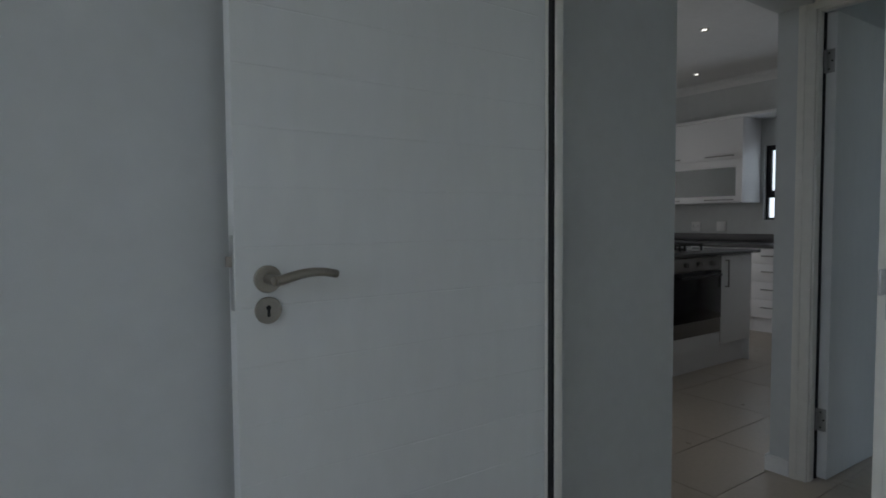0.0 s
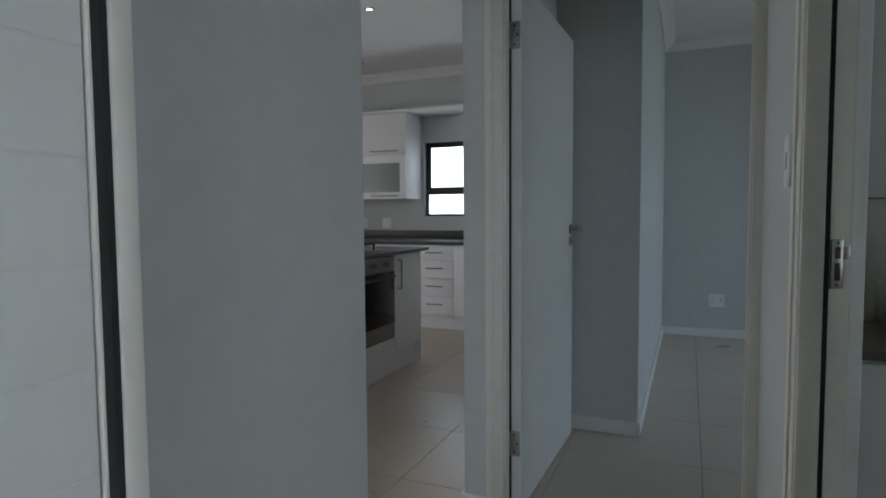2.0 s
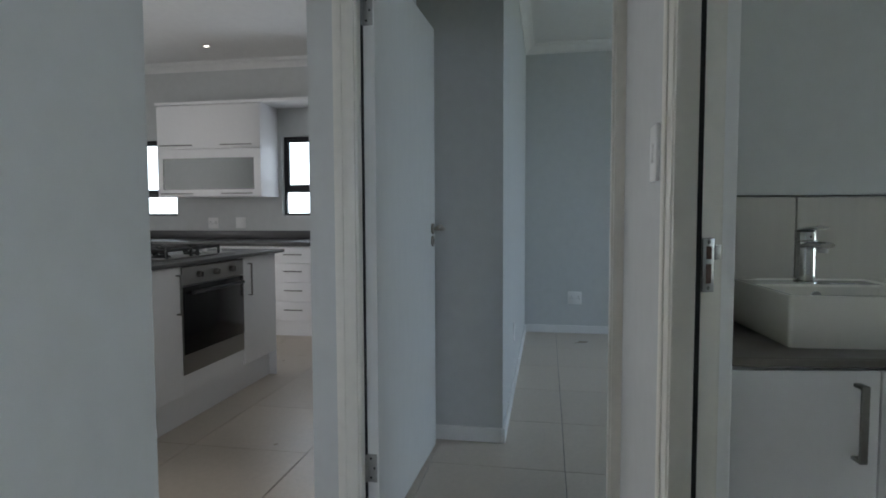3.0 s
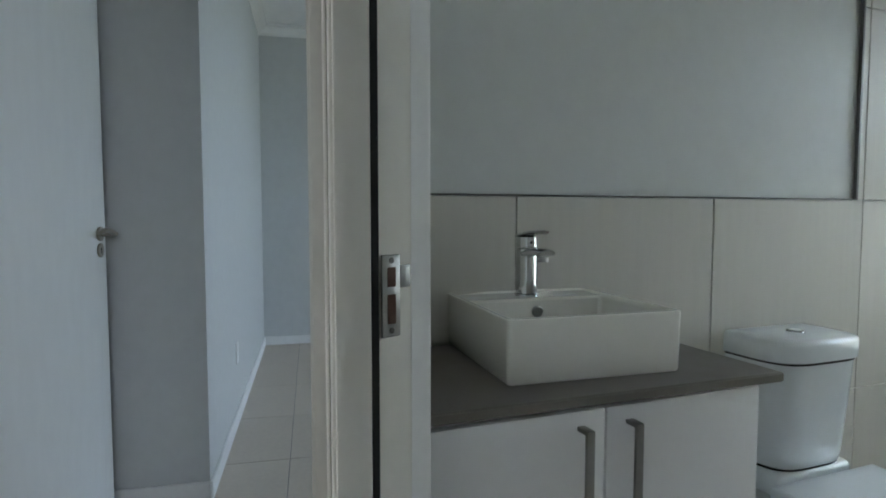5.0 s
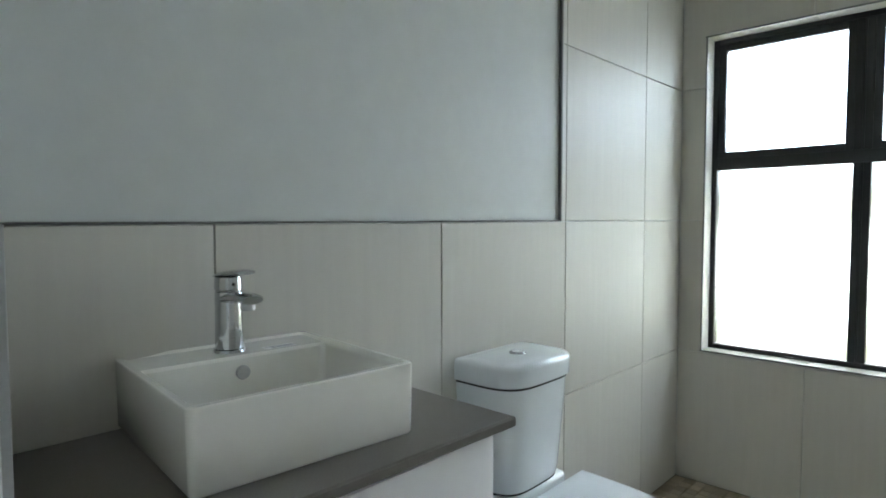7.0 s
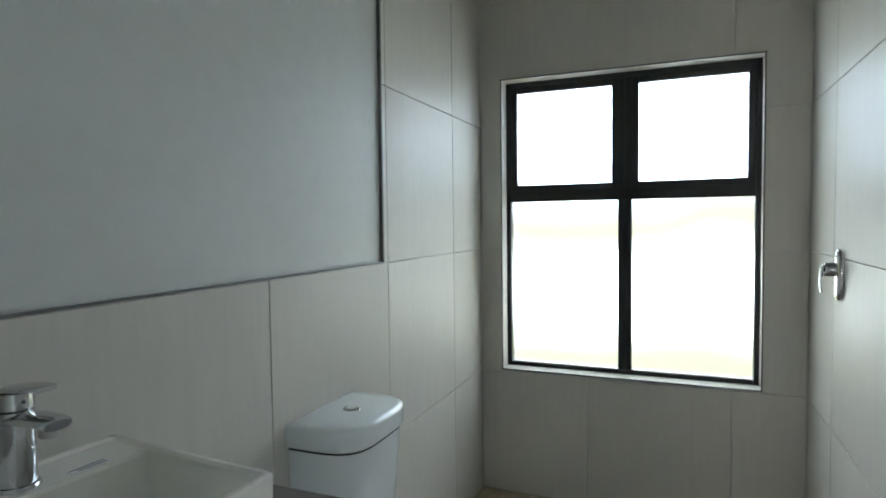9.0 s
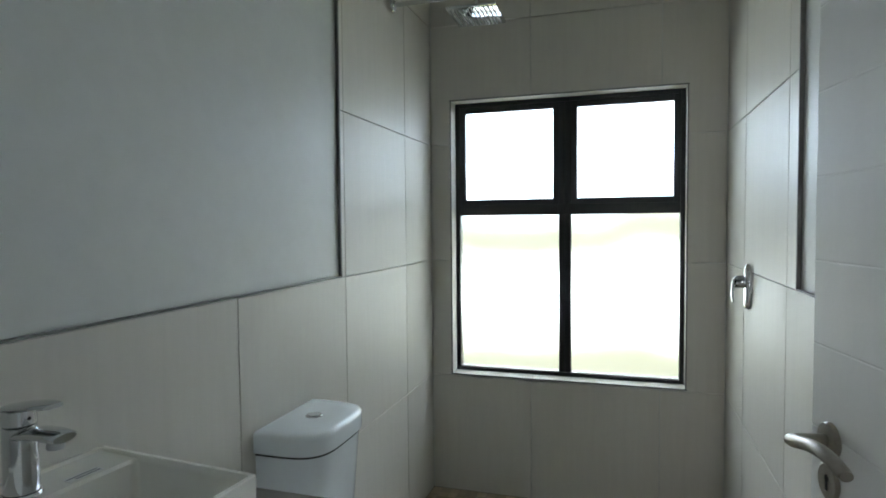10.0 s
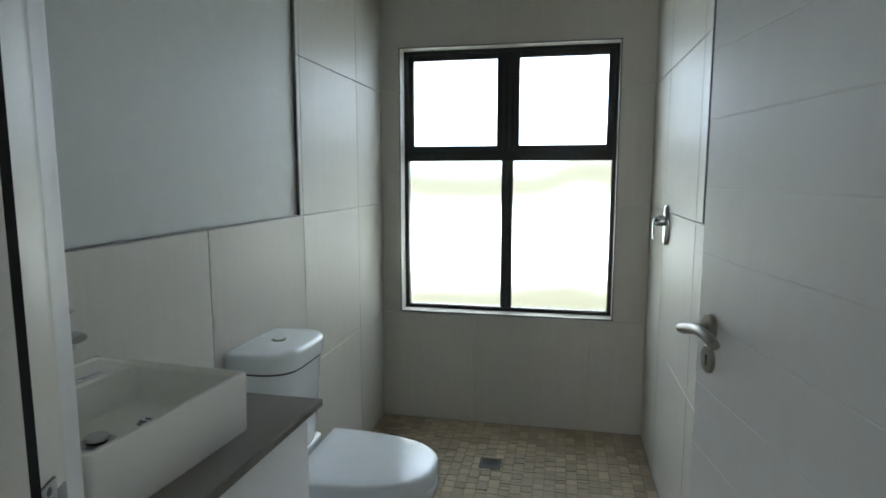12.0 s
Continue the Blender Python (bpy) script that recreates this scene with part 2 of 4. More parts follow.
def sweep(bm, points, radii, sides=14, flat=1.0):
    """A tube along points, with a radius at each."""
    pts = [Vector(p) for p in points]
    rings = []
    side = None
    for i, p in enumerate(pts):
        d = (pts[min(i + 1, len(pts) - 1)] - pts[max(i - 1, 0)]).normalized()
        up = Vector((0, 0, 1)) if abs(d.z) < 0.9 else Vector((1, 0, 0))
        side = d.cross(up).normalized()
        up = side.cross(d)
        rings.append([bm.verts.new(p + radii[i] * (side * math.cos(2 * math.pi * k / sides) + flat * up * math.sin(2 * math.pi * k / sides))) for k in range(sides)])
    for lo, hi in zip(rings, rings[1:]):
        for k in range(sides):
            bm.faces.new((lo[k], lo[(k + 1) % sides], hi[(k + 1) % sides], hi[k]))
    bm.faces.new(rings[0][::-1])
    bm.faces.new(rings[-1])
    return bm


def loft(bm, outlines, cap_low=True, cap_high=True):
    """A skin over closed outlines of the same number of points."""
    rings = [[bm.verts.new(p) for p in o] for o in outlines]
    n = len(rings[0])
    for lo, hi in zip(rings, rings[1:]):
        for i in range(n):
            bm.faces.new((lo[i], lo[(i + 1) % n], hi[(i + 1) % n], hi[i]))
    if cap_low:
        bm.faces.new(rings[0][::-1])
    if cap_high:
        bm.faces.new(rings[-1])
    return bm


def finish(name, bm, mat, smooth=None):
    bmesh.ops.recalc_face_normals(bm, faces=bm.faces)
    me = bpy.data.meshes.new(name)
    bm.to_mesh(me)
    bm.free()
    me.materials.append(mat)
    if smooth:
        for p in me.polygons:
            p.use_smooth = True
        me.set_sharp_from_angle(angle=radians(smooth))
    return me


def thing(name, label, category, origin=(0, 0, 0), m=BATH, group=""):
    """A thing: an empty at its base; its parts are built in the place's own coordinates."""
    ob = new(name)
    ob.matrix_world = m @ Matrix.Translation(origin)
    ORIGIN[ob.name] = Vector(origin)
    return tagged(ob, label, category, group)


def part(name, bm, mat, parent, label="", smooth=40):
    bmesh.ops.translate(bm, verts=bm.verts, vec=-ORIGIN[parent.name])
    ob = new(name, finish(name, bm, mat, smooth))
    ob.parent = parent
    ORIGIN[ob.name] = ORIGIN[parent.name]
    return tagged(ob, label)


def structure(name, bm, mat, label, category, m=BATH, smooth=None):
    ob = new(name, finish(name, bm, mat, smooth))
    ob.matrix_world = m
    ORIGIN[ob.name] = Vector((0, 0, 0))
    return tagged(ob, label, category, kind="structure")


def B():
    return bmesh.new()


def wall_mesh(along, a0, a1, c0, c1, z0, z1, openings=()):
    """A wall along x or y, from a0 to a1, between the faces c0 and c1, with openings (a0, a1, z0, z1) right through."""
    bm = B()
    cuts = sorted({a0, a1, *[o[0] for o in openings], *[o[1] for o in openings]})
    levels = sorted({z0, z1, *[o[2] for o in openings], *[o[3] for o in openings]})

    def solid(i, k):
        if not (0 <= i < len(cuts) - 1 and 0 <= k < len(levels) - 1):
            return False
        a, z = (cuts[i] + cuts[i + 1]) / 2, (levels[k] + levels[k + 1]) / 2
        return not any(o[0] < a < o[1] and o[2] < z < o[3] for o in openings)

    def at(a, c, z):
        key = (round(a, 4), round(c, 4), round(z, 4))
        if key not in cache:
            cache[key] = bm.verts.new((a, c, z) if along == "x" else (c, a, z))
        return cache[key]

    cache = {}
    for i in range(len(cuts) - 1):
        for k in range(len(levels) - 1):
            if not solid(i, k):
                continue
            p, q, lo, hi = cuts[i], cuts[i + 1], levels[k], levels[k + 1]
            for c in (c0, c1):
                bm.faces.new([at(p, c, lo), at(q, c, lo), at(q, c, hi), at(p, c, hi)])
            for other, quad in (((i - 1, k), ((p, lo), (p, hi))), ((i + 1, k), ((q, lo), (q, hi))), ((i, k - 1), ((p, lo), (q, lo))), ((i, k + 1), ((p, hi), (q, hi)))):
                if not solid(*other):
                    (a, z), (a2, z2) = quad
                    bm.faces.new([at(a, c0, z), at(a2, c0, z2), at(a2, c1, z2), at(a, c1, z)])
    return bm


TILE_MESH = {}


def tile_mesh(name, w, h, thick, mat, bevel):
    """A tile lying in its own x and y, its face at z = 0, with chamfered edges."""
    key = (name, round(w, 3), round(h, 3), thick)
    if key not in TILE_MESH:
        bm = B()
        x, y, c = w / 2, h / 2, bevel
        loft(bm, [[(-x, -y, -thick), (x, -y, -thick), (x, y, -thick), (-x, y, -thick)], [(-x, -y, -c), (x, -y, -c), (x, y, -c), (-x, y, -c)],
                  [(-x + c, -y + c, 0), (x - c, -y + c, 0), (x - c, y - c, 0), (-x + c, y - c, 0)]])
        TILE_MESH[key] = finish(name, bm, mat)
    return TILE_MESH[key]


def minus(rect, hole):
    """What is left of a rectangle (u0, u1, v0, v1) outside a hole."""
    u0, u1, v0, v1 = rect
    a, b, c, d = max(u0, hole[0]), min(u1, hole[1]), max(v0, hole[2]), min(v1, hole[3])
    if a >= b or c >= d:
        return [rect]
    out = [(u0, a, v0, v1), (b, u1, v0, v1), (a, b, v0, c), (a, b, d, v1)]
    return [r for r in out if r[1] - r[0] > 0.012 and r[3] - r[2] > 0.012]


def corner_tile(name, rect, hole, joint, thick, mat):
    """A tile cut out at one corner by a hole."""
    u0, u1, v0, v1 = rect
    a, b, c, d = hole
    g = joint / 2
    us = [u0 + g, a - g, u1 - g] if a > u0 else [u0 + g, b + g, u1 - g]
    vs = [v0 + g, c - g, v1 - g] if c > v0 else [v0 + g, d + g, v1 - g]
    pts = []
    for u, v, cut in ((0, 0, a <= u0 and c <= v0), (2, 0, a > u0 and c <= v0), (2, 2, a > u0 and c > v0), (0, 2, a <= u0 and c > v0)):
        if not cut:
            pts.append((us[u], vs[v]))
        else:
            inner = [(us[u], vs[1]), (us[1], vs[1]), (us[1], vs[v])]
            pts += inner if (u, v) in ((0, 0), (2, 2)) else inner[::-1]
    return finish(name, loft(B(), [[(p, q, z) for p, q in pts] for z in (-thick, 0.0)]), mat)


def tiles(parent, name, us, vs, basis, mat, thick=0.008, joint=0.003, holes=(), bevel=0.0012):
    """Tiles between the joint lines us and vs of a surface whose own axes are the basis, each a piece of its own."""
    for u0, u1 in zip(us, us[1:]):
        for v0, v1 in zip(vs, vs[1:]):
            cells = [(u0, u1, v0, v1)]
            for hole in holes:
                cells = [r for c in cells for r in minus(c, hole)]
            if len(cells) == 2:
                ob = new(name, corner_tile(name, (u0, u1, v0, v1), holes[0], joint, thick, mat))
                ob.parent = parent
                ob.matrix_local = basis
                continue
            for a, b, c, d in cells:
                ob = new(name, tile_mesh(name, b - a - joint, d - c - joint, thick, mat, bevel))
                ob.parent = parent
                ob.matrix_local = basis @ Matrix.Translation(((a + b) / 2, (c + d) / 2, 0))


def steps(start, pitch, low, high):
    """Joint lines at an even pitch, through start, cut at low and high."""
    k = math.ceil((low + 0.02 - start) / pitch)
    out = [low]
    while start + k * pitch < high - 0.02:
        out.append(start + k * pitch)
        k += 1
    return out + [high]


def facing(origin, u, v):
    """The basis of a surface at origin, with its axes u and v; its face looks along their cross product."""
    u, v = Vector(u), Vector(v)
    n = u.cross(v)
    return Matrix(((u.x, v.x, n.x, origin[0]), (u.y, v.y, n.y, origin[1]), (u.z, v.z, n.z, origin[2]), (0, 0, 0, 1)))


# ---- structure: ground, floors, ceiling ----
TOP = 2.755
structure("ground", box(B(), -150, 150, -150, 150, -0.5, -0.2), GRASS, "green lawn around the house", "ground")
# emissive panel added close outside the window as the bathroom's light source
structure("backdrop", box(B(), 0.9, 3.5, -3.26, -3.25, -0.19, 2.9), GARDEN_GLOW, "glowing panel of garden and sky that lights the bathroom", "backdrop")
slab = structure("floor", box(B(), -2.85, 7.10, -2.95, 6.45, -0.18, -0.008), GROUT, "cream square floor tiles with thin grey joints", "floor", HALL)
structure("ceiling", box(B(), -2.85, 7.10, -2.95, 6.45, TOP, TOP + 0.12), CEILING, "plain white painted ceiling", "ceiling", HALL)
structure("floor_bedroom", box(B(), -2.6, 1.372, -2.3, 1.36, -0.008, -0.001), FLOOR_TILE, "cream tiled bedroom floor", "floor", HALL)

# ---- structure: the hall's, kitchen's and bedrooms' walls ----
structure("wall_hall_north", wall_mesh("x", 1.357, 3.02, 1.297, 1.45, 0, TOP, [(2.022, 3.02, 0, 2.068)]), WALL, "pale grey painted wall ending at the kitchen opening", "wall", HALL)
structure("wall_hall_east", wall_mesh("y", 0.338, 1.45, 3.02, 3.115, 0, TOP, [(0.445, 1.320, 0, 2.07)]), WALL, "pale grey painted wall with a bedroom doorway", "wall", HALL)
structure("wall_hall_south", wall_mesh("x", 1.398, 3.02, 0.338, 0.445, 0, TOP, [(1.46, 2.340, 0, 2.07)]), WALL, "pale grey painted wall with the bathroom doorway", "wall", HALL)
structure("wall_bedroom_east", wall_mesh("y", -2.3, 1.297, 1.357, 1.398, 0, TOP, [(0.478, 1.245, 0, 2.07)]), WALL, "pale grey painted wall with the first bedroom's doorway", "wall", HALL)
structure("wall_bedroom_north", wall_mesh("x", -2.7, 1.357, 1.36, 1.45, 0, TOP), WALL, "pale grey painted bedroom wall", "wall", HALL)
structure("wall_bedroom_west", wall_mesh("y", -2.3, 1.36, -2.7, -2.6, 0, TOP, [(-1.35, 0.25, 0.7, 2.2)]), WALL, "pale grey painted bedroom wall with a window opening", "wall", HALL)
structure("wall_bedroom_south", wall_mesh("x", -2.7, 1.45, -2.45, -2.3, 0, TOP, [(0.1, 1.1, 0.8, 2.0)]), WALL, "pale grey painted bedroom wall with a small window opening added for light", "wall", HALL)
structure("wall_kitchen_south", wall_mesh("x", 3.115, 6.91, 1.32, 1.45, 0, TOP), WALL, "pale grey painted wall between kitchen and bedroom", "wall", HALL)
structure("wall_kitchen_west", wall_mesh("y", 1.45, 6.22, 0.9, 1.0, 0, TOP), WALL, "pale grey painted kitchen wall", "wall", HALL)
structure("wall_kitchen_north", wall_mesh("x", 0.9, 7.06, 6.22, 6.35, 0, TOP, [(1.75, 4.25, 0.65, 2.25)]), WALL, "pale grey painted kitchen wall with a wide window opening added for fill light", "wall", HALL)
structure("wall_east", wall_mesh("y", -2.85, 6.22, 6.91, 7.06, 0, TOP, [(4.625, 5.795, 1.143, 1.965), (2.185, 3.405, 1.143, 1.965)]), WALL, "pale grey painted outer wall with two kitchen windows", "wall", HALL)
structure("wall_room_north", wall_mesh("x", 4.075, 6.91, 0.888, 1.32, 0, TOP), WALL, "pale grey painted wall block inside the second bedroom", "wall", HALL)
structure("wall_room_west", wall_mesh("y", -2.7, 0.338, 3.45, 3.55, 0, TOP), WALL, "pale grey painted bedroom wall", "wall", HALL)
structure("wall_room_west_return", wall_mesh("x", 3.02, 3.45, 0.238, 0.338, 0, TOP), WALL, "pale grey painted short return wall", "wall", HALL)
structure("wall_room_south", wall_mesh("x", 3.45, 7.06, -2.85, -2.7, 0, TOP, [(4.2, 6.2, 0.65, 2.05)]), WALL, "pale grey painted bedroom wall with a window opening", "wall", HALL)

# ---- structure: the bathroom's walls ----
BX0, BX1, BY0 = 1.440, 2.830, -2.412
wall_bl = structure("wall_bathroom_east", wall_mesh("y", -2.66, 0.20, BX1 + 0.012, 2.96, 0, TOP), BATH_PAINT, "half-tiled bathroom wall with a grey-green painted upper part", "wall")
wall_br = structure("wall_bathroom_west", wall_mesh("y", -2.66, 0.27, 1.28, BX0 - 0.012, 0, TOP), BATH_PAINT, "half-tiled bathroom wall beside the shower mixer", "wall")
wall_bs = structure("wall_bathroom_south", wall_mesh("x", BX0 - 0.012, BX1 + 0.012, -2.66, BY0 - 0.012, 0, TOP, [(1.600, 2.732, 0.603, 2.012)]), BATH_PAINT, "fully tiled shower wall around a large window", "wall")


def cornice(name, a, b, nrm, m):
    """A coved cornice along the wall's top from a to b; nrm points into the room."""
    bm = B()
    prof = [(0.0, -0.085), (0.008, -0.085), (0.010, -0.072), (0.022, -0.062), (0.036, -0.046), (0.052, -0.034), (0.074, -0.026), (0.078, -0.012), (0.092, -0.010), (0.092, -0.001), (0.0, -0.001)]
    loft(bm, [[(p[0] + nrm[0] * d, p[1] + nrm[1] * d, TOP + z) for d, z in prof] for p in (a, b)])
    structure(name, bm, CEILING, "white coved plaster cornice", "cornice", m, 50)


cornice("trim_cornice_kitchen_east", (6.91, 1.45), (6.91, 6.22), (-1, 0), HALL)
cornice("trim_cornice_kitchen_north", (1.0, 6.22), (6.91, 6.22), (0, -1), HALL)
cornice("trim_cornice_room_north", (4.075, 0.888), (6.91, 0.888), (0, -1), HALL)
cornice("trim_cornice_room_east", (6.91, -2.7), (6.91, 0.888), (-1, 0), HALL)
cornice("trim_cornice_room_nook", (4.075, 0.888), (4.075, 1.32), (-1, 0), HALL)


def skirting(name, x0, x1, y0, y1, m=HALL):
    structure(name, box(B(), x0, x1, y0, y1, 0.0, 0.075, 0.004), SKIRT, "white painted skirting board", "baseboard", m)


skirting("baseboard_room_east", 6.895, 6.909, -2.7, 0.873)
skirting("baseboard_room_north", 4.061, 6.895, 0.873, 0.887)
skirting("baseboard_room_nook", 4.060, 4.074, 0.888, 1.319)
skirting("baseboard_hall_east", 3.004, 3.019, 1.36, 1.465)
skirting("baseboard_hall_east_return", 3.020, 3.12, 1.451, 1.465)
skirting("baseboard_hall_south", 2.36, 3.019, 0.446, 0.459)
skirting("baseboard_hall_north", 1.49, 2.036, 1.282, 1.296)
skirting("baseboard_hall_north_end", 2.023, 2.037, 1.296, 1.465)


# ---- door frames ----
def door_frame(name, label, axis, lo, hi, c_stop, c_open, c_face, m, arch_out, arch_in=None, seals=(-1, 1), splay=None):
    """A rebated timber frame. lo, hi: its inner stop faces; c_stop to c_face the stop's depth, c_open the end of the rebate."""
    fr = thing(name, label, "door frame", (((lo + hi) / 2, c_stop, 0) if axis == "x" else (c_stop, (lo + hi) / 2, 0)), m)
    fr["kind"] = "structure"

    def put(nm, a0, a1, c0, c1, z0, z1, mat=TRIM, bev=0.003):
        c0, c1 = min(c0, c1), max(c0, c1)
        bm = B()
        if axis == "x":
            box(bm, a0, a1, c0, c1, z0, z1, bev)
        else:
            box(bm, c0, c1, a0, a1, z0, z1, bev)
        part(nm, bm, mat, fr)

    head, reb = 2.045, 0.012 if splay else 0.018
    sgn = 1 if c_open > c_stop else -1
    for side, a in ((-1, lo), (1, hi)):
        put("stop", min(a, a + side * 0.042), max(a, a + side * 0.042), c_face, c_stop, 0, head + 0.03)
        if side == 1 and splay:
            # a splayed reveal behind the stop, with a rounded arris in its middle
            back = splay[-1][0] + 0.010
            inner = [(a + reb, c_stop - 0.0005), *splay[:3], (back, splay[2][1]), (back, c_stop - 0.0005)]
            outer = [(back, splay[2][1] - 0.0005), (splay[2][0] + 0.0015, splay[2][1] - 0.0005), *splay[3:], (back, splay[-1][1])]
            part("reveal", loft(B(), [[(x, y, z) for x, y in inner] for z in (0, head + 0.03)]), TRIM, fr)
            part("reveal_edge", loft(B(), [[(x, y, z) for x, y in outer] for z in (0, head + 0.03)]), SKIRT, fr, "white painted plaster edge")
        else:
            put("rebate", min(a + side * reb, a + side * 0.042), max(a + side * reb, a + side * 0.042), c_stop, c_open, 0, head + 0.03)
        # on the first frame this also blackens the shaded gap beside the leaf
        if side in seals:
            put("seal", min(a + side * 0.004, a + side * reb), max(a + side * 0.004, a + side * reb), c_stop + sgn * 0.0005, c_stop + sgn * 0.009, 0, head, SEAL_AND_SHADE, 0.0)
        for k, (c, d) in enumerate(x for x in (arch_out, arch_in) if x):
            # architrave: a flat board with a raised outer band
            put("architrave", min(a + side * 0.006, a + side * 0.075), max(a + side * 0.006, a + side * 0.075), c, c + d * 0.7, 0, head + 0.06)
            put("architrave_band", min(a + side * 0.045, a + side * 0.075), max(a + side * 0.045, a + side * 0.075), c + d * 0.7, c + d, 0, head + 0.06)
    put("head", lo, hi, c_face, c_stop, head - 0.012, head + 0.03)
    put("head_rebate", lo, hi, c_stop, c_open, head + 0.006, head + 0.03)
    for c, d in (x for x in (arch_out, arch_in) if x):
        put("head_architrave", lo - 0.075, hi + 0.075, c, c + d * 0.7, head - 0.006, head + 0.065)
        put("head_band", lo - 0.075, hi + 0.075, c + d * 0.7, c + d, head + 0.035, head + 0.065)
    return fr


frame_1 = door_frame("door_frame_1", "cream painted timber frame of the first bedroom's door", "y", 0.512, 1.208, 1.370, 1.358, 1.397, HALL, None, None, (1,))
frame_2 = door_frame("door_frame_2", "cream painted timber frame of the second bedroom's door", "y", 0.481, 1.282, 3.066, 3.113, 3.022, HALL, (3.020, -0.020), None)
frame_3 = door_frame("door_frame_3", "cream painted timber frame of the bathroom door with a steel strike plate", "x", 1.504, 2.277, 0.411, 0.345, 0.452, HALL, (0.445, 0.016), None, splay=((2.3085, 0.3665), (2.3105, 0.3640), (2.3120, 0.3595), (2.3270, 0.3365), (2.3280, 0.3335), (2.3300, 0.3320)))


# black strip painted in for the shade between frame and open leaf
part("gap_shade_strip", box(B(), 3.088, 3.111, 1.2848, 1.2995, 0, 2.04), SEAL_AND_SHADE, frame_2)


def strike(fr, x, y, z, turn):
    """A latch strike plate let into a jamb that faces -x, turned by turn degrees about the upright; its lip points along -y."""
    about = Matrix.Translation((x, y, 0)) @ pose(0, 0, 0, 0, 0, turn) @ Matrix.Translation((-x, -y, 0))

    def put(name, bm, mat, parent, label=""):
        bmesh.ops.transform(bm, matrix=about, verts=bm.verts)
        return part(name, bm, mat, parent, label)

    bm = box(B(), x - 0.0022, x, y - 0.0135, y + 0.0135, z - 0.048, z + 0.048, 0.0008)
    p = put("strike_plate", bm, GALV, fr, "satin steel strike plate")
    put("let_in_joint", box(B(), x - 0.0006, x - 0.0002, y - 0.0142, y + 0.0142, z - 0.0487, z + 0.0487), DARK, p)
    put("lip", box(B(), x - 0.0028, x - 0.0004, y - 0.0285, y - 0.0128, z + 0.009, z + 0.036, 0.0009), GALV, p)
    for z0, z1 in ((0.011, 0.034), (-0.033, 0.002)):
        put("latch_hole", box(B(), x - 0.0026, x - 0.0018, y - 0.0062, y + 0.0062, z + z0, z + z1), RECESS, p, "reddish raw timber behind the hole")
    for dz in (-0.041, 0.042):
        put("screw", rod(B(), (x - 0.001, y, z + dz), (x - 0.0027, y, z + dz), 0.0038, sides=14), DRAIN, p, "dull dark screw")


strike(frame_3, 2.2985, 0.3865, 1.059, 31)
bm = B()
box(bm, 1.3585, 1.369, 0.4935, 0.4965, 1.00, 1.13, 0.0008)
box(bm, 1.330, 1.3595, 0.4937, 0.4975, 1.04, 1.08, 0.0008)
part("strike_plate", bm, STEEL, frame_1, "satin steel strike plate")


# ---- door leaves ----
def lever(leaf, x, z, y, way, side, reach, rise):
    """A lever handle on a rose, with a keyhole plate under it. way: +1 the lever points to larger x; side: the face's outward direction along y."""
    bm = B()
    rod(bm, (x, y, z), (x, y + side * 0.009, z), 0.026, sides=32, squash=1.0)
    rose = part("rose", bm, NICKEL, leaf, "satin nickel rose")
    bm = B()
    rod(bm, (x, y + side * 0.008, z), (x, y + side * 0.050, z), 0.0095, sides=16)
    curve = [(0.0, 0.0), (0.012, 0.0015), (0.03, 0.007), (0.055, 0.013), (0.08, 0.0155), (0.105, 0.014), (0.128, 0.009), (0.134, 0.0078)]
    sweep(bm, [(x + way * a * reach, y + side * 0.054, z + b * rise) for a, b in curve], [0.0105, 0.011, 0.0108, 0.0103, 0.010, 0.0098, 0.0096, 0.008], flat=0.85)
    part("lever", bm, NICKEL, rose, "curved satin nickel lever")
    bm = B()
    rod(bm, (x, y, z - 0.059), (x, y + side * 0.007, z - 0.059), 0.0255, sides=32)
    plate = part("keyhole_plate", bm, NICKEL, leaf, "round satin nickel keyhole plate")
    bm = B()
    rod(bm, (x, y + side * 0.0066, z - 0.054), (x, y + side * 0.0076, z - 0.054), 0.0048, sides=14)
    box(bm, x - 0.0028, x + 0.0028, y + side * 0.0066, y + side * 0.0076, z - 0.071, z - 0.056)
    part("keyhole", bm, DARK, plate)


def door_leaf(name, label, hinge, angle, m, width=0.80, grooves=True, pitch=0.1115, first=0.443, levers=(-1, 1), reach=1.0, rise=1.0):
    """A leaf hung at hinge, running from there along its own +x at angle degrees; it is 40 mm thick, from y = 0 to -0.04."""
    leaf = thing(name, label, "door", (0, 0, 0), m @ pose(*hinge, 0, 0, angle))
    z = first
    marks = []
    while z < 1.95 and grooves:
        marks.append(z)
        z += pitch
    prof = [(0.0, 0.008)]
    for g in marks:
        prof += [(0.0, g - 0.0022), (-0.0008, g), (0.0, g + 0.0022)]
    prof += [(0.0, 2.036)]
    other = [(-0.04 - y, z) for y, z in prof][::-1]
    outline = prof + other
    bm = B()
    loft(bm, [[(x, y, z) for y, z in outline] for x in (0.0, width)])
    part("panel", bm, DOOR, leaf, "", 10)
    for s in levers:
        y = 0.0 if s > 0 else -0.04
        lever(leaf, width - 0.058, 1.052 if width < 0.82 else 1.072 if width < 0.84 else 1.083, y, -1, s, reach, rise)
    bm = B()
    box(bm, width - 0.001, width + 0.0015, -0.031, -0.009, 0.995, 1.135, 0.0006)
    lock = part("lock_plate", bm, STEEL, leaf, "satin steel lock forend")
    bm = B()
    box(bm, width, width + 0.012, -0.026, -0.014, 1.076, 1.096, 0.002)
    part("latch", bm, NICKEL, lock, "brass-coloured latch bolt")
    return leaf


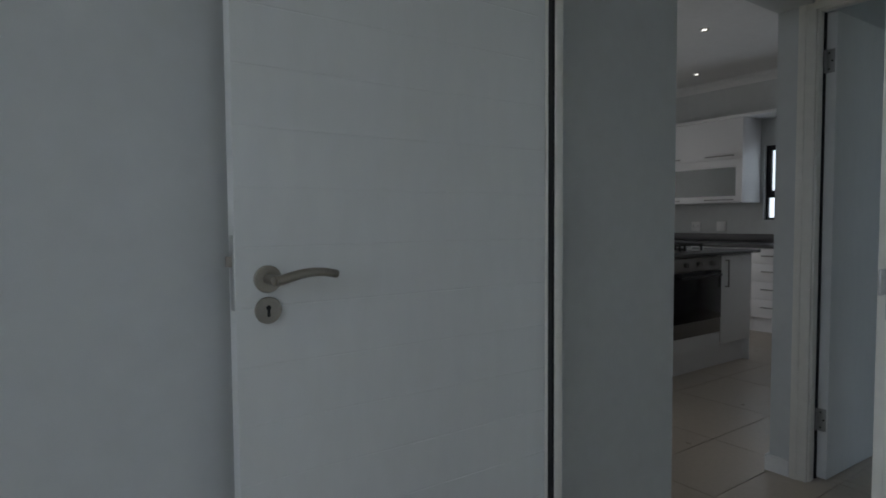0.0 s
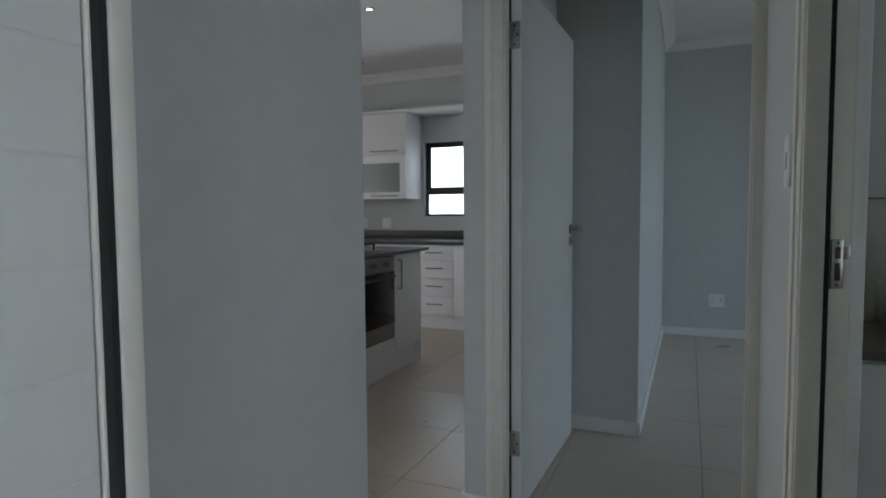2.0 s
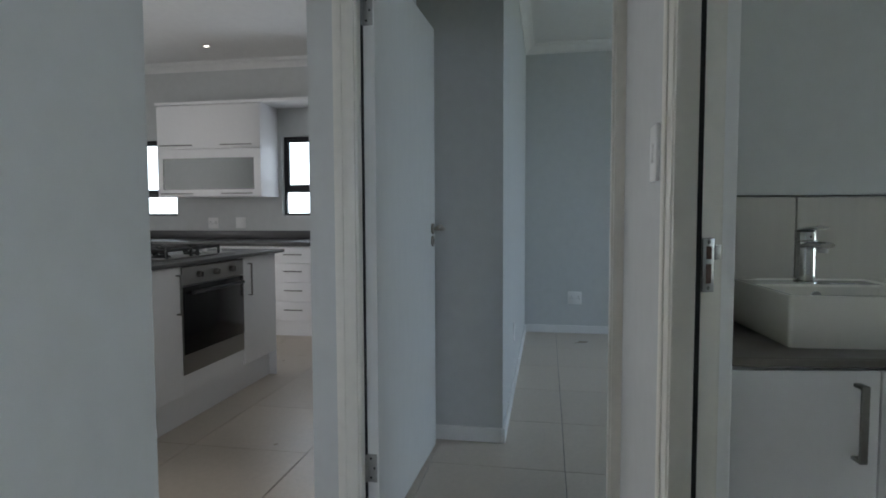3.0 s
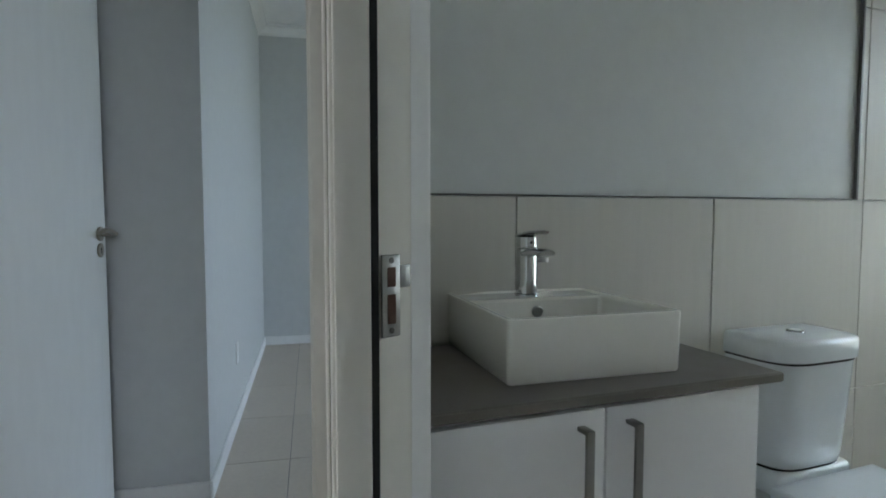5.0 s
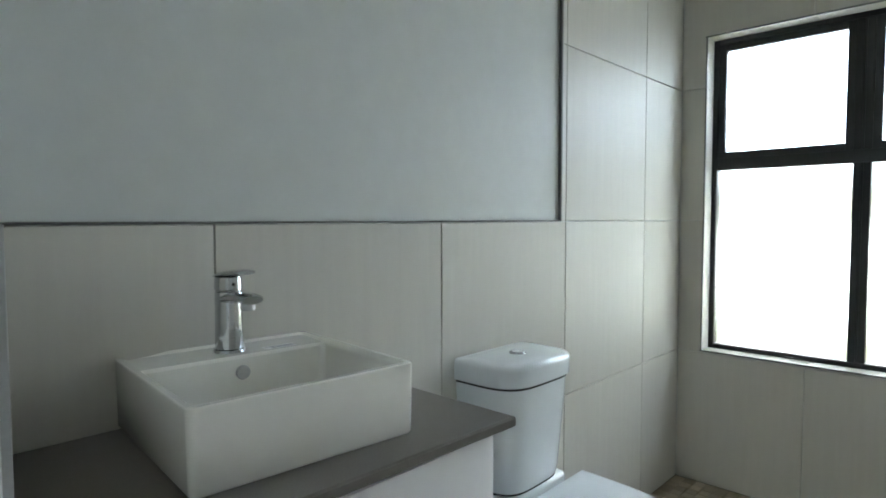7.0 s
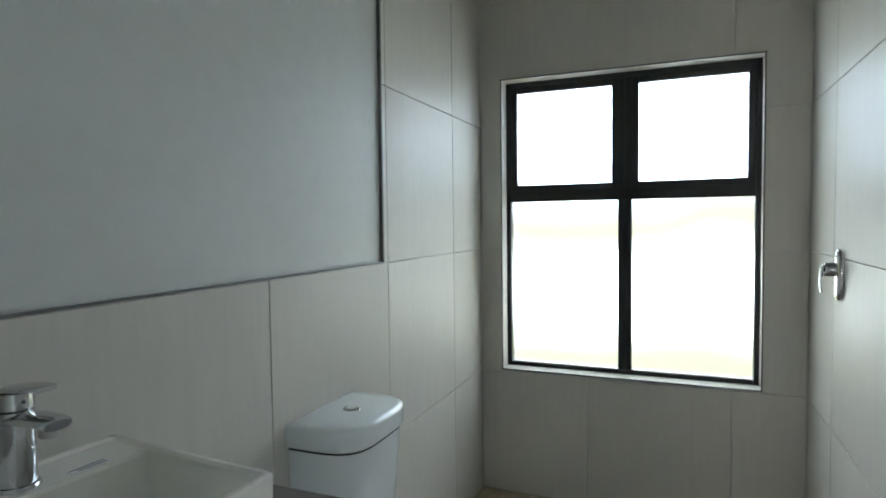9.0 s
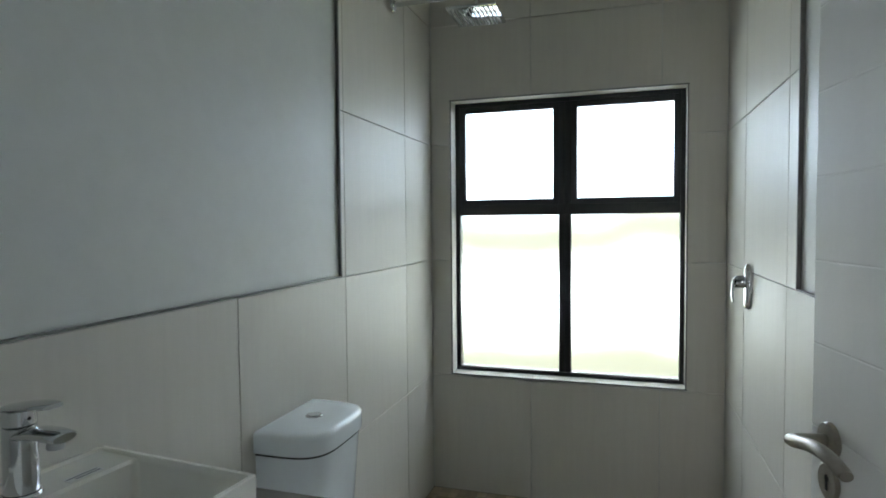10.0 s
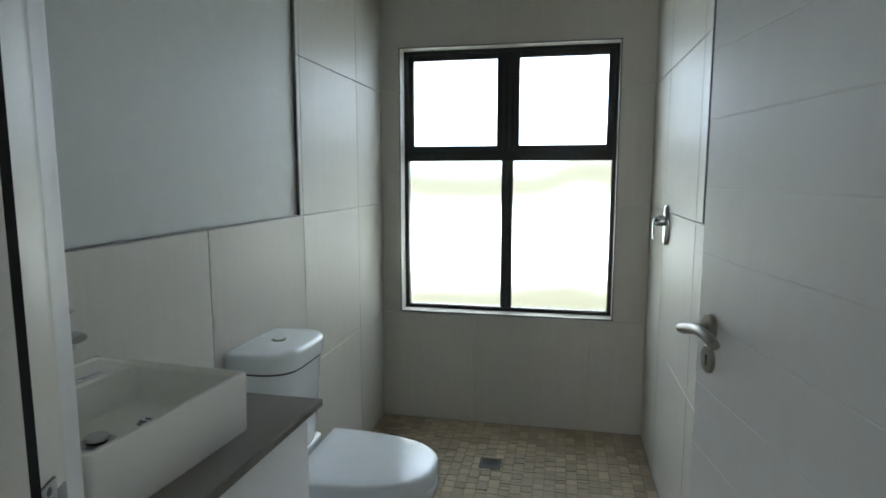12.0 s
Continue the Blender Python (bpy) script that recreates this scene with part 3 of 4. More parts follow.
def butt_hinge(leaf, z, x=0.0, y=0.0):
    """A butt hinge on a leaf's hinge edge: a knuckle and a flap with screws."""
    bm = B()
    for k in range(5):
        rod(bm, (x - 0.006, y + 0.004, z - 0.05 + k * 0.02 + 0.0006), (x - 0.006, y + 0.004, z - 0.05 + (k + 1) * 0.02 - 0.0006), 0.0062, sides=14)
    box(bm, x - 0.0022, x - 0.0002, y - 0.034, y, z - 0.05, z + 0.05, 0.0005)
    h = part("hinge", bm, GALV, leaf, "dull steel butt hinge")
    for dz in (-0.034, 0.0, 0.034):
        bm = B()
        rod(bm, (x - 0.0018, y - 0.012 - 0.012 * (dz == 0), z + dz), (x - 0.0034, y - 0.012 - 0.012 * (dz == 0), z + dz), 0.004, sides=10)
        part("screw", bm, DARK, h)


leaf_1 = door_leaf("door_1", "white grooved door standing open against the bedroom wall", (1.355, 1.232, 0), 179.5, HALL, 0.780, reach=0.89, rise=0.85)
leaf_2 = door_leaf("door_2", "white plain door standing open into the second bedroom", (3.096, 1.283, 0), -1.9, HALL, 0.888, grooves=False)
leaf_3 = door_leaf("door_3", "white grooved door standing open beside the shower", (1.470, 0.285, 0), -80.6, BATH, 0.835, first=0.46, pitch=0.1235, reach=1.07)
for z in (0.269, 1.831):
    for leaf in (leaf_1, leaf_2, leaf_3):
        butt_hinge(leaf, z)


# ---- windows ----
def window(name, label, m, axis, a0, a1, z0, z1, c, depth, posts, transom, glass_mat, sash=0.0):
    """A black aluminium window in a wall along axis: outer frame, posts, a transom, sashes over it, panes."""
    ob = thing(name, label, "window", (((a0 + a1) / 2, c, z0) if axis == "x" else (c, (a0 + a1) / 2, z0)), m)
    ob["kind"] = "structure"

    def put(nm, p0, p1, q0, q1, c0, c1, mat=BLACK_ALU, bev=0.002):
        bm = B()
        if axis == "x":
            box(bm, p0, p1, c0, c1, q0, q1, bev)
        else:
            box(bm, c0, c1, p0, p1, q0, q1, bev)
        return part(nm, bm, mat, ob)

    c0, c1 = c - depth / 2, c + depth / 2
    w = 0.024
    put("frame_side", a0, a0 + w, z0, z1, c0, c1)
    put("frame_side", a1 - w, a1, z0, z1, c0, c1)
    put("frame_head", a0 + w, a1 - w, z1 - w, z1, c0, c1)
    put("frame_sill", a0 + w, a1 - w, z0, z0 + w, c0, c1)
    put("transom", a0 + w, a1 - w, transom - 0.026, transom + 0.026, c0, c1)
    edges = [a0 + w, *[x for p in posts for x in (p - 0.030, p + 0.030)], a1 - w]
    for p in posts:
        put("mullion", p - 0.030, p - 0.004, z0 + w, z1 - w, c0 + 0.003, c1 - 0.003)
        put("mullion", p + 0.004, p + 0.030, z0 + w, z1 - w, c0 + 0.003, c1 - 0.003)
        put("mullion_cover", p - 0.006, p + 0.006, z0 + w, z1 - w, c0 + 0.012, c1 - 0.012)
    for e0, e1 in zip(edges[::2], edges[1::2]):
        for q0, q1, s in ((z0 + w, transom - 0.026, 0.0), (transom + 0.026, z1 - w, sash)):
            if s:
                put("sash_side", e0, e0 + s, q0, q1, c0 + 0.006, c1 - 0.006)
                put("sash_side", e1 - s, e1, q0, q1, c0 + 0.006, c1 - 0.006)
                put("sash_head", e0 + s, e1 - s, q1 - s, q1, c0 + 0.006, c1 - 0.006)
                put("sash_sill", e0 + s, e1 - s, q0, q0 + s, c0 + 0.006, c1 - 0.006)
            pane = put("pane", e0 + s + 0.0005, e1 - s - 0.0005, q0 + s + 0.0005, q1 - s - 0.0005, c - 0.0025, c + 0.0025, glass_mat, 0.0)
            pane.visible_shadow = False
    return ob


window("window_1", "black aluminium bathroom window with obscure glass panes", BATH, "x", 1.602, 2.730, 0.605, 2.010, -2.535, 0.05, (2.163,), 1.451, PANE, 0.030)
window("window_2", "black aluminium kitchen window beside the wall cabinet", HALL, "y", 4.627, 5.793, 1.145, 1.963, 6.985, 0.05, (5.19,), 1.372, CLEAR, 0.030)
window("window_3", "black aluminium kitchen window above the worktop", HALL, "y", 2.187, 3.403, 1.145, 1.963, 6.985, 0.05, (2.77,), 1.412, CLEAR, 0.030)
window("window_4", "black aluminium bedroom window", HALL, "y", -1.348, 0.248, 0.702, 2.198, -2.66, 0.05, (-0.55,), 1.65, CLEAR, 0.030)
window("window_5", "black aluminium bedroom window", HALL, "x", 4.202, 6.198, 0.652, 2.048, -2.78, 0.05, (5.2,), 1.55, CLEAR, 0.030)

# windows 6 and 7 are unseen, added to let the extra lamps in
window("window_6", "small black aluminium bedroom window, unseen, added for light", HALL, "x", 0.102, 1.098, 0.802, 1.998, -2.38, 0.05, (0.6,), 1.55, CLEAR, 0.030)
window("window_7", "wide black aluminium kitchen window, unseen, added for fill light", HALL, "x", 1.752, 4.248, 0.652, 2.248, 6.29, 0.05, (3.0,), 1.70, CLEAR, 0.030)

# ---- bathroom: vanity ----
def pull(parent, x, y, z0, z1, out=-1, axis="x"):
    """A flat square-section bow handle, upright, standing off a front that faces along out."""
    bm = B()
    t, off = 0.008, 0.030
    if axis == "x":
        box(bm, x + out * off, x + out * (off - 0.007), y - 0.008, y + 0.008, z0, z1, 0.002)
        for z in (z0, z1 - t):
            box(bm, x, x + out * (off - 0.003), y - 0.008, y + 0.008, z, z + t, 0.002)
    else:
        box(bm, x - 0.008, x + 0.008, y + out * off, y + out * (off - 0.007), z0, z1, 0.002)
        for z in (z0, z1 - t):
            box(bm, x - 0.008, x + 0.008, y, y + out * (off - 0.003), z, z + t, 0.002)
    return part("handle", bm, OVEN_STEEL, parent, "dark brushed steel bow handle")


vanity = thing("vanity_cabinet", "white gloss vanity cabinet with two doors under the basin", "cabinet", (2.6, -0.16, 0))
part("body", box(box(B(), 2.420, 2.828, -0.496, 0.175, 0.10, 0.836, 0.001), 2.45, 2.828, -0.486, 0.175, 0.0, 0.10), CABINET, vanity)
for y0, y1, hy in ((-0.495, -0.146, -0.192), (-0.142, 0.174, -0.094)):
    d = part("door", box(B(), 2.400, 2.418, y0, y1, 0.105, 0.829, 0.0015), CABINET, vanity)
    pull(d, 2.400, hy, 0.645, 0.805)
worktop = thing("worktop", "taupe stone vanity worktop under the white basin", "worktop", (2.59, -0.16, 0.836))
# the slab is scribed to the wall, so its front runs slightly askew
SLAB = [(2.829, -0.534), (2.829, 0.178), (2.402, 0.178), (2.381, -0.534)]


def slab_outline(g, z):
    return [(x + (-g if x > 2.6 else g), y + (g if y < 0 else -g), z) for x, y in SLAB]


part("slab", loft(B(), [slab_outline(0.0025, 0.837), slab_outline(0, 0.8395), slab_outline(0, 0.8535), slab_outline(0.0025, 0.856)]), COUNTER, worktop)
part("front_edging", loft(B(), [[(2.4005, 0.177, z), (2.3798, -0.533, z), (2.382, -0.533, z), (2.4027, 0.177, z)] for z in (0.840, 0.853)]), COUNTER, worktop)
part("end_edging", box(B(), 2.384, 2.828, -0.5362, -0.5338, 0.840, 0.853, 0.0006), COUNTER, worktop)


def rounded(x0, x1, y0, y1, r, z, n=6):
    """A rectangle's outline with rounded corners."""
    pts = []
    for cx, cy, a in ((x1 - r, y1 - r, 0), (x0 + r, y1 - r, 90), (x0 + r, y0 + r, 180), (x1 - r, y0 + r, 270)):
        for k in range(n + 1):
            t = radians(a + 90 * k / n)
            pts.append((cx + r * math.cos(t), cy + r * math.sin(t), z))
    return pts


X0, X1, Y0, Y1 = 2.430, 2.796, -0.3385, 0.0195
basin = thing("basin", "white rectangular ceramic counter basin with a thin rim", "basin", (2.613, -0.164, 0.8575), BASIN)
bm = B()
T = 0.975
loft(bm, [rounded(X0 + 0.005, X1 - 0.003, Y0 + 0.005, Y1 - 0.005, 0.008, 0.8585), rounded(X0 + 0.002, X1 - 0.001, Y0 + 0.002, Y1 - 0.002, 0.010, 0.863),
          rounded(X0, X1, Y0, Y1, 0.011, T - 0.005), rounded(X0 + 0.001, X1 - 0.001, Y0 + 0.001, Y1 - 0.001, 0.010, T - 0.0015), rounded(X0 + 0.003, X1 - 0.003, Y0 + 0.003, Y1 - 0.003, 0.009, T),
          rounded(X0 + 0.010, X1 - 0.010, Y0 + 0.010, Y1 - 0.010, 0.008, T), rounded(X0 + 0.012, X1 - 0.012, Y0 + 0.012, Y1 - 0.012, 0.008, T - 0.003),
          rounded(X0 + 0.013, X1 - 0.014, Y0 + 0.013, Y1 - 0.013, 0.009, T - 0.005), rounded(X0 + 0.014, X1 - 0.098, Y0 + 0.014, Y1 - 0.014, 0.010, T - 0.0065), rounded(X0 + 0.015, X1 - 0.103, Y0 + 0.015, Y1 - 0.015, 0.012, T - 0.012),
          rounded(X0 + 0.020, X1 - 0.110, Y0 + 0.020, Y1 - 0.020, 0.014, T - 0.068), rounded(X0 + 0.024, X1 - 0.113, Y0 + 0.024, Y1 - 0.024, 0.016, T - 0.076), rounded(X0 + 0.036, X1 - 0.122, Y0 + 0.036, Y1 - 0.036, 0.018, T - 0.081), rounded(X0 + 0.12, X1 - 0.16, Y0 + 0.13, Y1 - 0.13, 0.02, T - 0.087)])
part("bowl", bm, LIT_CERAMIC, basin, smooth=35)
bm = B()
rod(bm, (2.684, -0.157, 0.942), (2.676, -0.157, 0.941), 0.0125, sides=24)
part("overflow_cap", bm, STEEL, basin, "round steel overflow cap")
bm = B()
rod(bm, (2.609, -0.155, T - 0.0905), (2.609, -0.155, T - 0.0835), 0.033, 0.0325, sides=32)
waste = part("waste_ring", bm, STEEL, basin, "brushed steel waste ring")
part("stem", rod(B(), (2.609, -0.155, T - 0.0835), (2.609, -0.155, T - 0.0775), 0.017, sides=24), DARK, waste)
bm = B()
rod(bm, (2.609, -0.155, T - 0.0775), (2.609, -0.155, T - 0.0715), 0.0205, 0.0195, sides=32)
part("plug", bm, STEEL, waste, "steel pop-up plug")
sticker = part("sticker", box(B(), 2.704, 2.726, -0.272, -0.212, T - 0.0063, T - 0.0057), STICKER, basin, "pale sticker with two lines of print")
for k in (0, 1):
    part("print", box(B(), 2.709 + 0.008 * k, 2.7115 + 0.008 * k, -0.269, -0.225 + 0.010 * k, T - 0.0057, T - 0.0053), PRINT, sticker)
for k, (y, w) in enumerate(((-0.262, 0.010), (-0.249, 0.013), (-0.238, 0.007))):
    part("print", box(B(), 2.595 - w, 2.595 + w, y, y + 0.003, T - 0.0845, T - 0.0826), PRINT, basin, "small dark print in the bowl")
    part("print", box(B(), 2.593 - w * 0.6, 2.593 + w * 0.8, y + 0.0045, y + 0.0065, T - 0.0845, T - 0.0826), PRINT, basin, "small dark print in the bowl")

tap = thing("tap", "chrome single-lever basin tap", "tap", (2.736, -0.156, T - 0.0062), BASIN)
TX, TY, TZ = 2.736, -0.156, T - 0.0062
bm = B()
rod(bm, (TX, TY, TZ), (TX, TY, TZ + 0.0062), 0.0285, 0.0275, sides=32)
rod(bm, (TX, TY, TZ + 0.0062), (TX, TY, TZ + 0.1102), 0.0245, 0.0235, sides=32)
part("body", bm, CHROME, tap)
bm = B()
sweep(bm, [(TX + 0.004, TY, TZ + 0.0938), (TX - 0.022, TY, TZ + 0.1000), (TX - 0.050, TY, TZ + 0.1040), (TX - 0.080, TY, TZ + 0.1051), (TX - 0.098, TY, TZ + 0.1040), (TX - 0.103, TY, TZ + 0.1031)], [0.020, 0.0225, 0.023, 0.023, 0.0215, 0.018], 24, 0.40)
spout = part("spout", bm, CHROME, tap)
bm = B()
rod(bm, (TX - 0.082, TY, TZ + 0.1009), (TX - 0.082, TY, TZ + 0.0847), 0.0125, sides=20)
part("aerator", bm, STEEL, spout)
bm = B()
rod(bm, (TX, TY, TZ + 0.1122), (TX, TY, TZ + 0.1366), 0.0245, 0.0235, sides=32)
cap = part("cap", bm, CHROME, tap)
bm = B()
sweep(bm, [(TX + 0.020, TY, TZ + 0.1366), (TX - 0.010, TY, TZ + 0.1417), (TX - 0.040, TY, TZ + 0.1459), (TX - 0.066, TY, TZ + 0.1479), (TX - 0.080, TY, TZ + 0.1479)], [0.021, 0.0255, 0.0245, 0.022, 0.016], 24, 0.22)
part("lever", bm, CHROME, cap)
bm = B()
rod(bm, (TX - 0.0225, TY, TZ + 0.1235), (TX - 0.0245, TY, TZ + 0.1235), 0.003, sides=10)
part("temperature_mark", bm, DARK, cap)


# ---- bathroom: toilet ----
def dee(xf, xb, yc, half, z, n=20, power=2.4):
    """A D-shaped outline: straight behind at xb, bowed in front towards xf."""
    pts = []
    for k in range(n + 1):
        t = -math.pi / 2 + math.pi * k / n
        c, s = math.cos(t), math.sin(t)
        pts.append((xb - (xb - xf) * abs(c) ** (2 / power), yc + half * math.copysign(abs(s) ** (2 / power), s), z))
    return pts


toilet = thing("toilet", "white close-coupled ceramic toilet with a closed seat", "toilet", (2.55, -1.01, 0))
YC, YS = -1.026, -1.030
bm = B()
loft(bm, [dee(2.36, 2.80, YC, 0.115, 0.0), dee(2.35, 2.80, YC, 0.12, 0.03), dee(2.34, 2.80, YC, 0.125, 0.15), dee(2.28, 2.80, YC, 0.155, 0.28), dee(2.232, 2.80, YC, 0.176, 0.37), dee(2.222, 2.80, YC, 0.181, 0.405), dee(2.226, 2.80, YC, 0.178, 0.412)])
part("pan", bm, CERAMIC, toilet, smooth=50)
bm = B()
loft(bm, [dee(2.238, 2.640, YS, 0.190, 0.418, power=2.7), dee(2.231, 2.642, YS, 0.194, 0.422, power=2.7), dee(2.230, 2.642, YS, 0.194, 0.450, power=2.7), dee(2.233, 2.641, YS, 0.1925, 0.458, power=2.7), dee(2.239, 2.639, YS, 0.188, 0.4625, power=2.7), dee(2.249, 2.636, YS, 0.180, 0.4642, power=2.7), dee(2.322, 2.60, YS, 0.13, 0.4655, power=2.7)])
part("seat_lid", bm, SEAT, toilet, "closed white plastic seat lid", 40)
for y in (YC - 0.075, YC + 0.075):
    part("seat_hinge", rod(B(), (2.632, y - 0.016, 0.434), (2.632, y + 0.016, 0.434), 0.014, sides=16), SEAT, toilet)
bm = B()
box(bm, 2.66, 2.825, YC - 0.141, YC + 0.141, 0.405, 0.473, 0.015, 3)
part("shelf", bm, CERAMIC, toilet)
bm = B()
loft(bm, [dee(2.6625, 2.824, YC, 0.1365, 0.473, power=4.2), dee(2.6625, 2.824, YC, 0.1365, 0.480, power=4.2)])
part("gasket", bm, SEAL_AND_SHADE, toilet, "black gasket under the cistern")
bm = B()
loft(bm, [dee(2.660, 2.824, YC, 0.1356, 0.480, power=4.2), dee(2.655, 2.825, YC, 0.1393, 0.50, power=4.2), dee(2.640, 2.827, YC, 0.1533, 0.70, power=4.2), dee(2.636, 2.827, YC, 0.1571, 0.764, power=4.2)])
part("cistern", bm, CERAMIC, toilet, smooth=50)
# solid black band that draws the shade line under the cistern lid
bm = B()
loft(bm, [dee(2.634, 2.826, YC, 0.1580, 0.7638, power=4.2), dee(2.634, 2.826, YC, 0.1580, 0.770, power=4.2)])
part("shadow_band", bm, SEAL_AND_SHADE, toilet)
bm = B()
loft(bm, [dee(2.633, 2.827, YC, 0.1599, 0.7695, power=4.4), dee(2.629, 2.828, YC, 0.1627, 0.772, power=4.4), dee(2.628, 2.828, YC, 0.1636, 0.815, power=4.4), dee(2.630, 2.828, YC, 0.1622, 0.822, power=4.4), dee(2.635, 2.827, YC, 0.1580, 0.8265, power=4.4), dee(2.643, 2.826, YC, 0.1515, 0.8285, power=4.4), dee(2.68, 2.81, YC, 0.1216, 0.8305, power=4.4)])
part("cistern_lid", bm, CERAMIC, toilet, smooth=50)
bm = B()
rod(bm, (2.737, YC, 0.829), (2.737, YC, 0.8335), 0.0235, 0.0225, sides=26)
button = part("flush_button", bm, CHROME, toilet, "round chrome dual flush button")
bm = B()
rod(bm, (2.737, YC, 0.8332), (2.737, YC, 0.8350), 0.016, sides=22)
part("inner_button", bm, STEEL, button)

# ---- bathroom: shower ----
head = thing("rain_shower", "square chrome rain shower on a wall arm", "shower", (2.46, -1.90, 2.22))
tilt = Matrix.Translation((2.46, -1.90, 2.235)) @ pose(0, 0, 0, 2, -1, 0)
bm = box(B(), -0.102, 0.102, -0.102, 0.102, -0.006, 0.006, 0.003)
bmesh.ops.transform(bm, matrix=tilt, verts=bm.verts)
plate = part("plate", bm, CHROME, head)
bm = B()
for i in range(11):
    for k in range(11):
        rod(bm, (-0.085 + 0.017 * i, -0.085 + 0.017 * k, -0.006), (-0.085 + 0.017 * i, -0.085 + 0.017 * k, -0.010), 0.0042, sides=6)
bmesh.ops.transform(bm, matrix=tilt, verts=bm.verts)
part("nozzles", bm, GALV, plate, "grey rubber nozzles")["kind"] = "stuff"
bm = B()
sweep(bm, [(2.460, -1.90, 2.240), (2.460, -1.90, 2.285), (2.463, -1.90, 2.303), (2.474, -1.90, 2.315), (2.495, -1.90, 2.318), (2.65, -1.90, 2.318), (2.829, -1.90, 2.318)], [0.010] * 7)
part("arm", bm, CHROME, head)
bm = B()
rod(bm, (2.829, -1.90, 2.318), (2.819, -1.90, 2.318), 0.029, 0.026, sides=24)
part("flange", bm, CHROME, head)

mixer = thing("shower_mixer", "chrome shower mixer with an oval wall plate", "mixer", (1.4410, -1.90, 1.145))
bm = B()
outline = lambda g, x: [(x, -1.90 + (0.036 - g) * math.cos(t), 1.145 + (0.084 - g) * math.sin(t)) for t in [2 * math.pi * k / 36 for k in range(36)]]
loft(bm, [outline(0, 1.4405), outline(0, 1.4480), outline(0.0025, 1.4535), outline(0.008, 1.4575), outline(0.016, 1.4595), outline(0.026, 1.4605)])
part("wall_plate", bm, CHROME, mixer)
bm = B()
rod(bm, (1.4570, -1.90, 1.162), (1.4900, -1.90, 1.162), 0.024, 0.021, sides=26)
part("knob", bm, CHROME, mixer)
bm = B()
sweep(bm, [(1.4930, -1.90, 1.172), (1.4980, -1.896, 1.150), (1.5010, -1.890, 1.115), (1.4990, -1.884, 1.088)], [0.016, 0.014, 0.011, 0.008], flat=0.4)
part("lever", bm, CHROME, mixer)

drain = thing("floor_drain", "square steel floor drain in the mosaic", "drain", (2.172, -1.962, 0))
part("plate", box(B(), 2.122, 2.222, -2.012, -1.912, -0.0036, 0.0022, 0.001), DRAIN, drain)
for ring in range(3):
    n = (1, 7, 12)[ring]
    for k in range(n):
        a = 2 * math.pi * k / n
        bm = B()
        rod(bm, (2.172 + 0.0155 * ring * math.cos(a), -1.962 + 0.0155 * ring * math.sin(a), 0.0018), (2.172 + 0.0155 * ring * math.cos(a), -1.962 + 0.0155 * ring * math.sin(a), 0.0028), 0.0052, sides=10)
        part("slot", bm, DARK, drain)

# ---- bathroom: edge trims of the tiling ----
for nm, x0, x1, y0, y1, z0, z1 in (("trim_tile_edge_east", BX1 - 0.001, BX1 + 0.011, -1.398, 0.19, 1.197, 1.2015), ("trim_tile_edge_east_upright", BX1 - 0.001, BX1 + 0.011, -1.4005, -1.393, 1.2015, 2.75),
                                   ("trim_tile_edge_west", BX0 - 0.011, BX0 + 0.001, -1.303, 0.27, 1.197, 1.2015), ("trim_tile_edge_west_upright", BX0 - 0.011, BX0 + 0.001, -1.308, -1.301, 1.2015, 2.75)):
    structure(nm, box(B(), x0, x1, y0, y1, z0, z1, 0.001), EDGE, "thin brushed metal tile edge trim", "trim")

for nm, x0, x1, z0, z1 in (("trim_window_sill_edge", 1.5995, 2.7325, 0.605, 0.6115), ("trim_window_head_edge", 1.5995, 2.7325, 2.0035, 2.010), ("trim_window_east_edge", 2.7235, 2.730, 0.6115, 2.0035), ("trim_window_west_edge", 1.602, 1.6085, 0.6115, 2.0035)):
    structure(nm, box(B(), x0, x1, BY0 - 0.006, BY0 + 0.0012, z0, z1, 0.001), EDGE, "thin dark metal edge trim around the window reveal", "trim")
structure("trim_tile_edge_doorway", box(B(), 2.446, 2.453, 0.323, 0.3375, 0.0, 1.2015, 0.001), STEEL, "thin brushed metal tile edge trim by the doorway", "trim", HALL)
structure("wall_tiling_north", box(B(), 2.453, 2.90, 0.327, 0.3375, 0.0, 1.199, 0.001), WALL_TILE, "beige wall tiles beside the bathroom doorway", "wall", HALL)

# ---- kitchen ----
def bar_pull(parent, x, y0, y1, z):
    """A thin horizontal bar handle on a front facing -x."""
    bm = B()
    rod(bm, (x - 0.028, y0, z), (x - 0.028, y1, z), 0.0055, sides=12)
    for y in (y0 + 0.02, y1 - 0.02):
        rod(bm, (x, y, z), (x - 0.028, y, z), 0.0045, sides=10)
    return part("handle", bm, OVEN_STEEL, parent, "dark brushed steel bar handle")


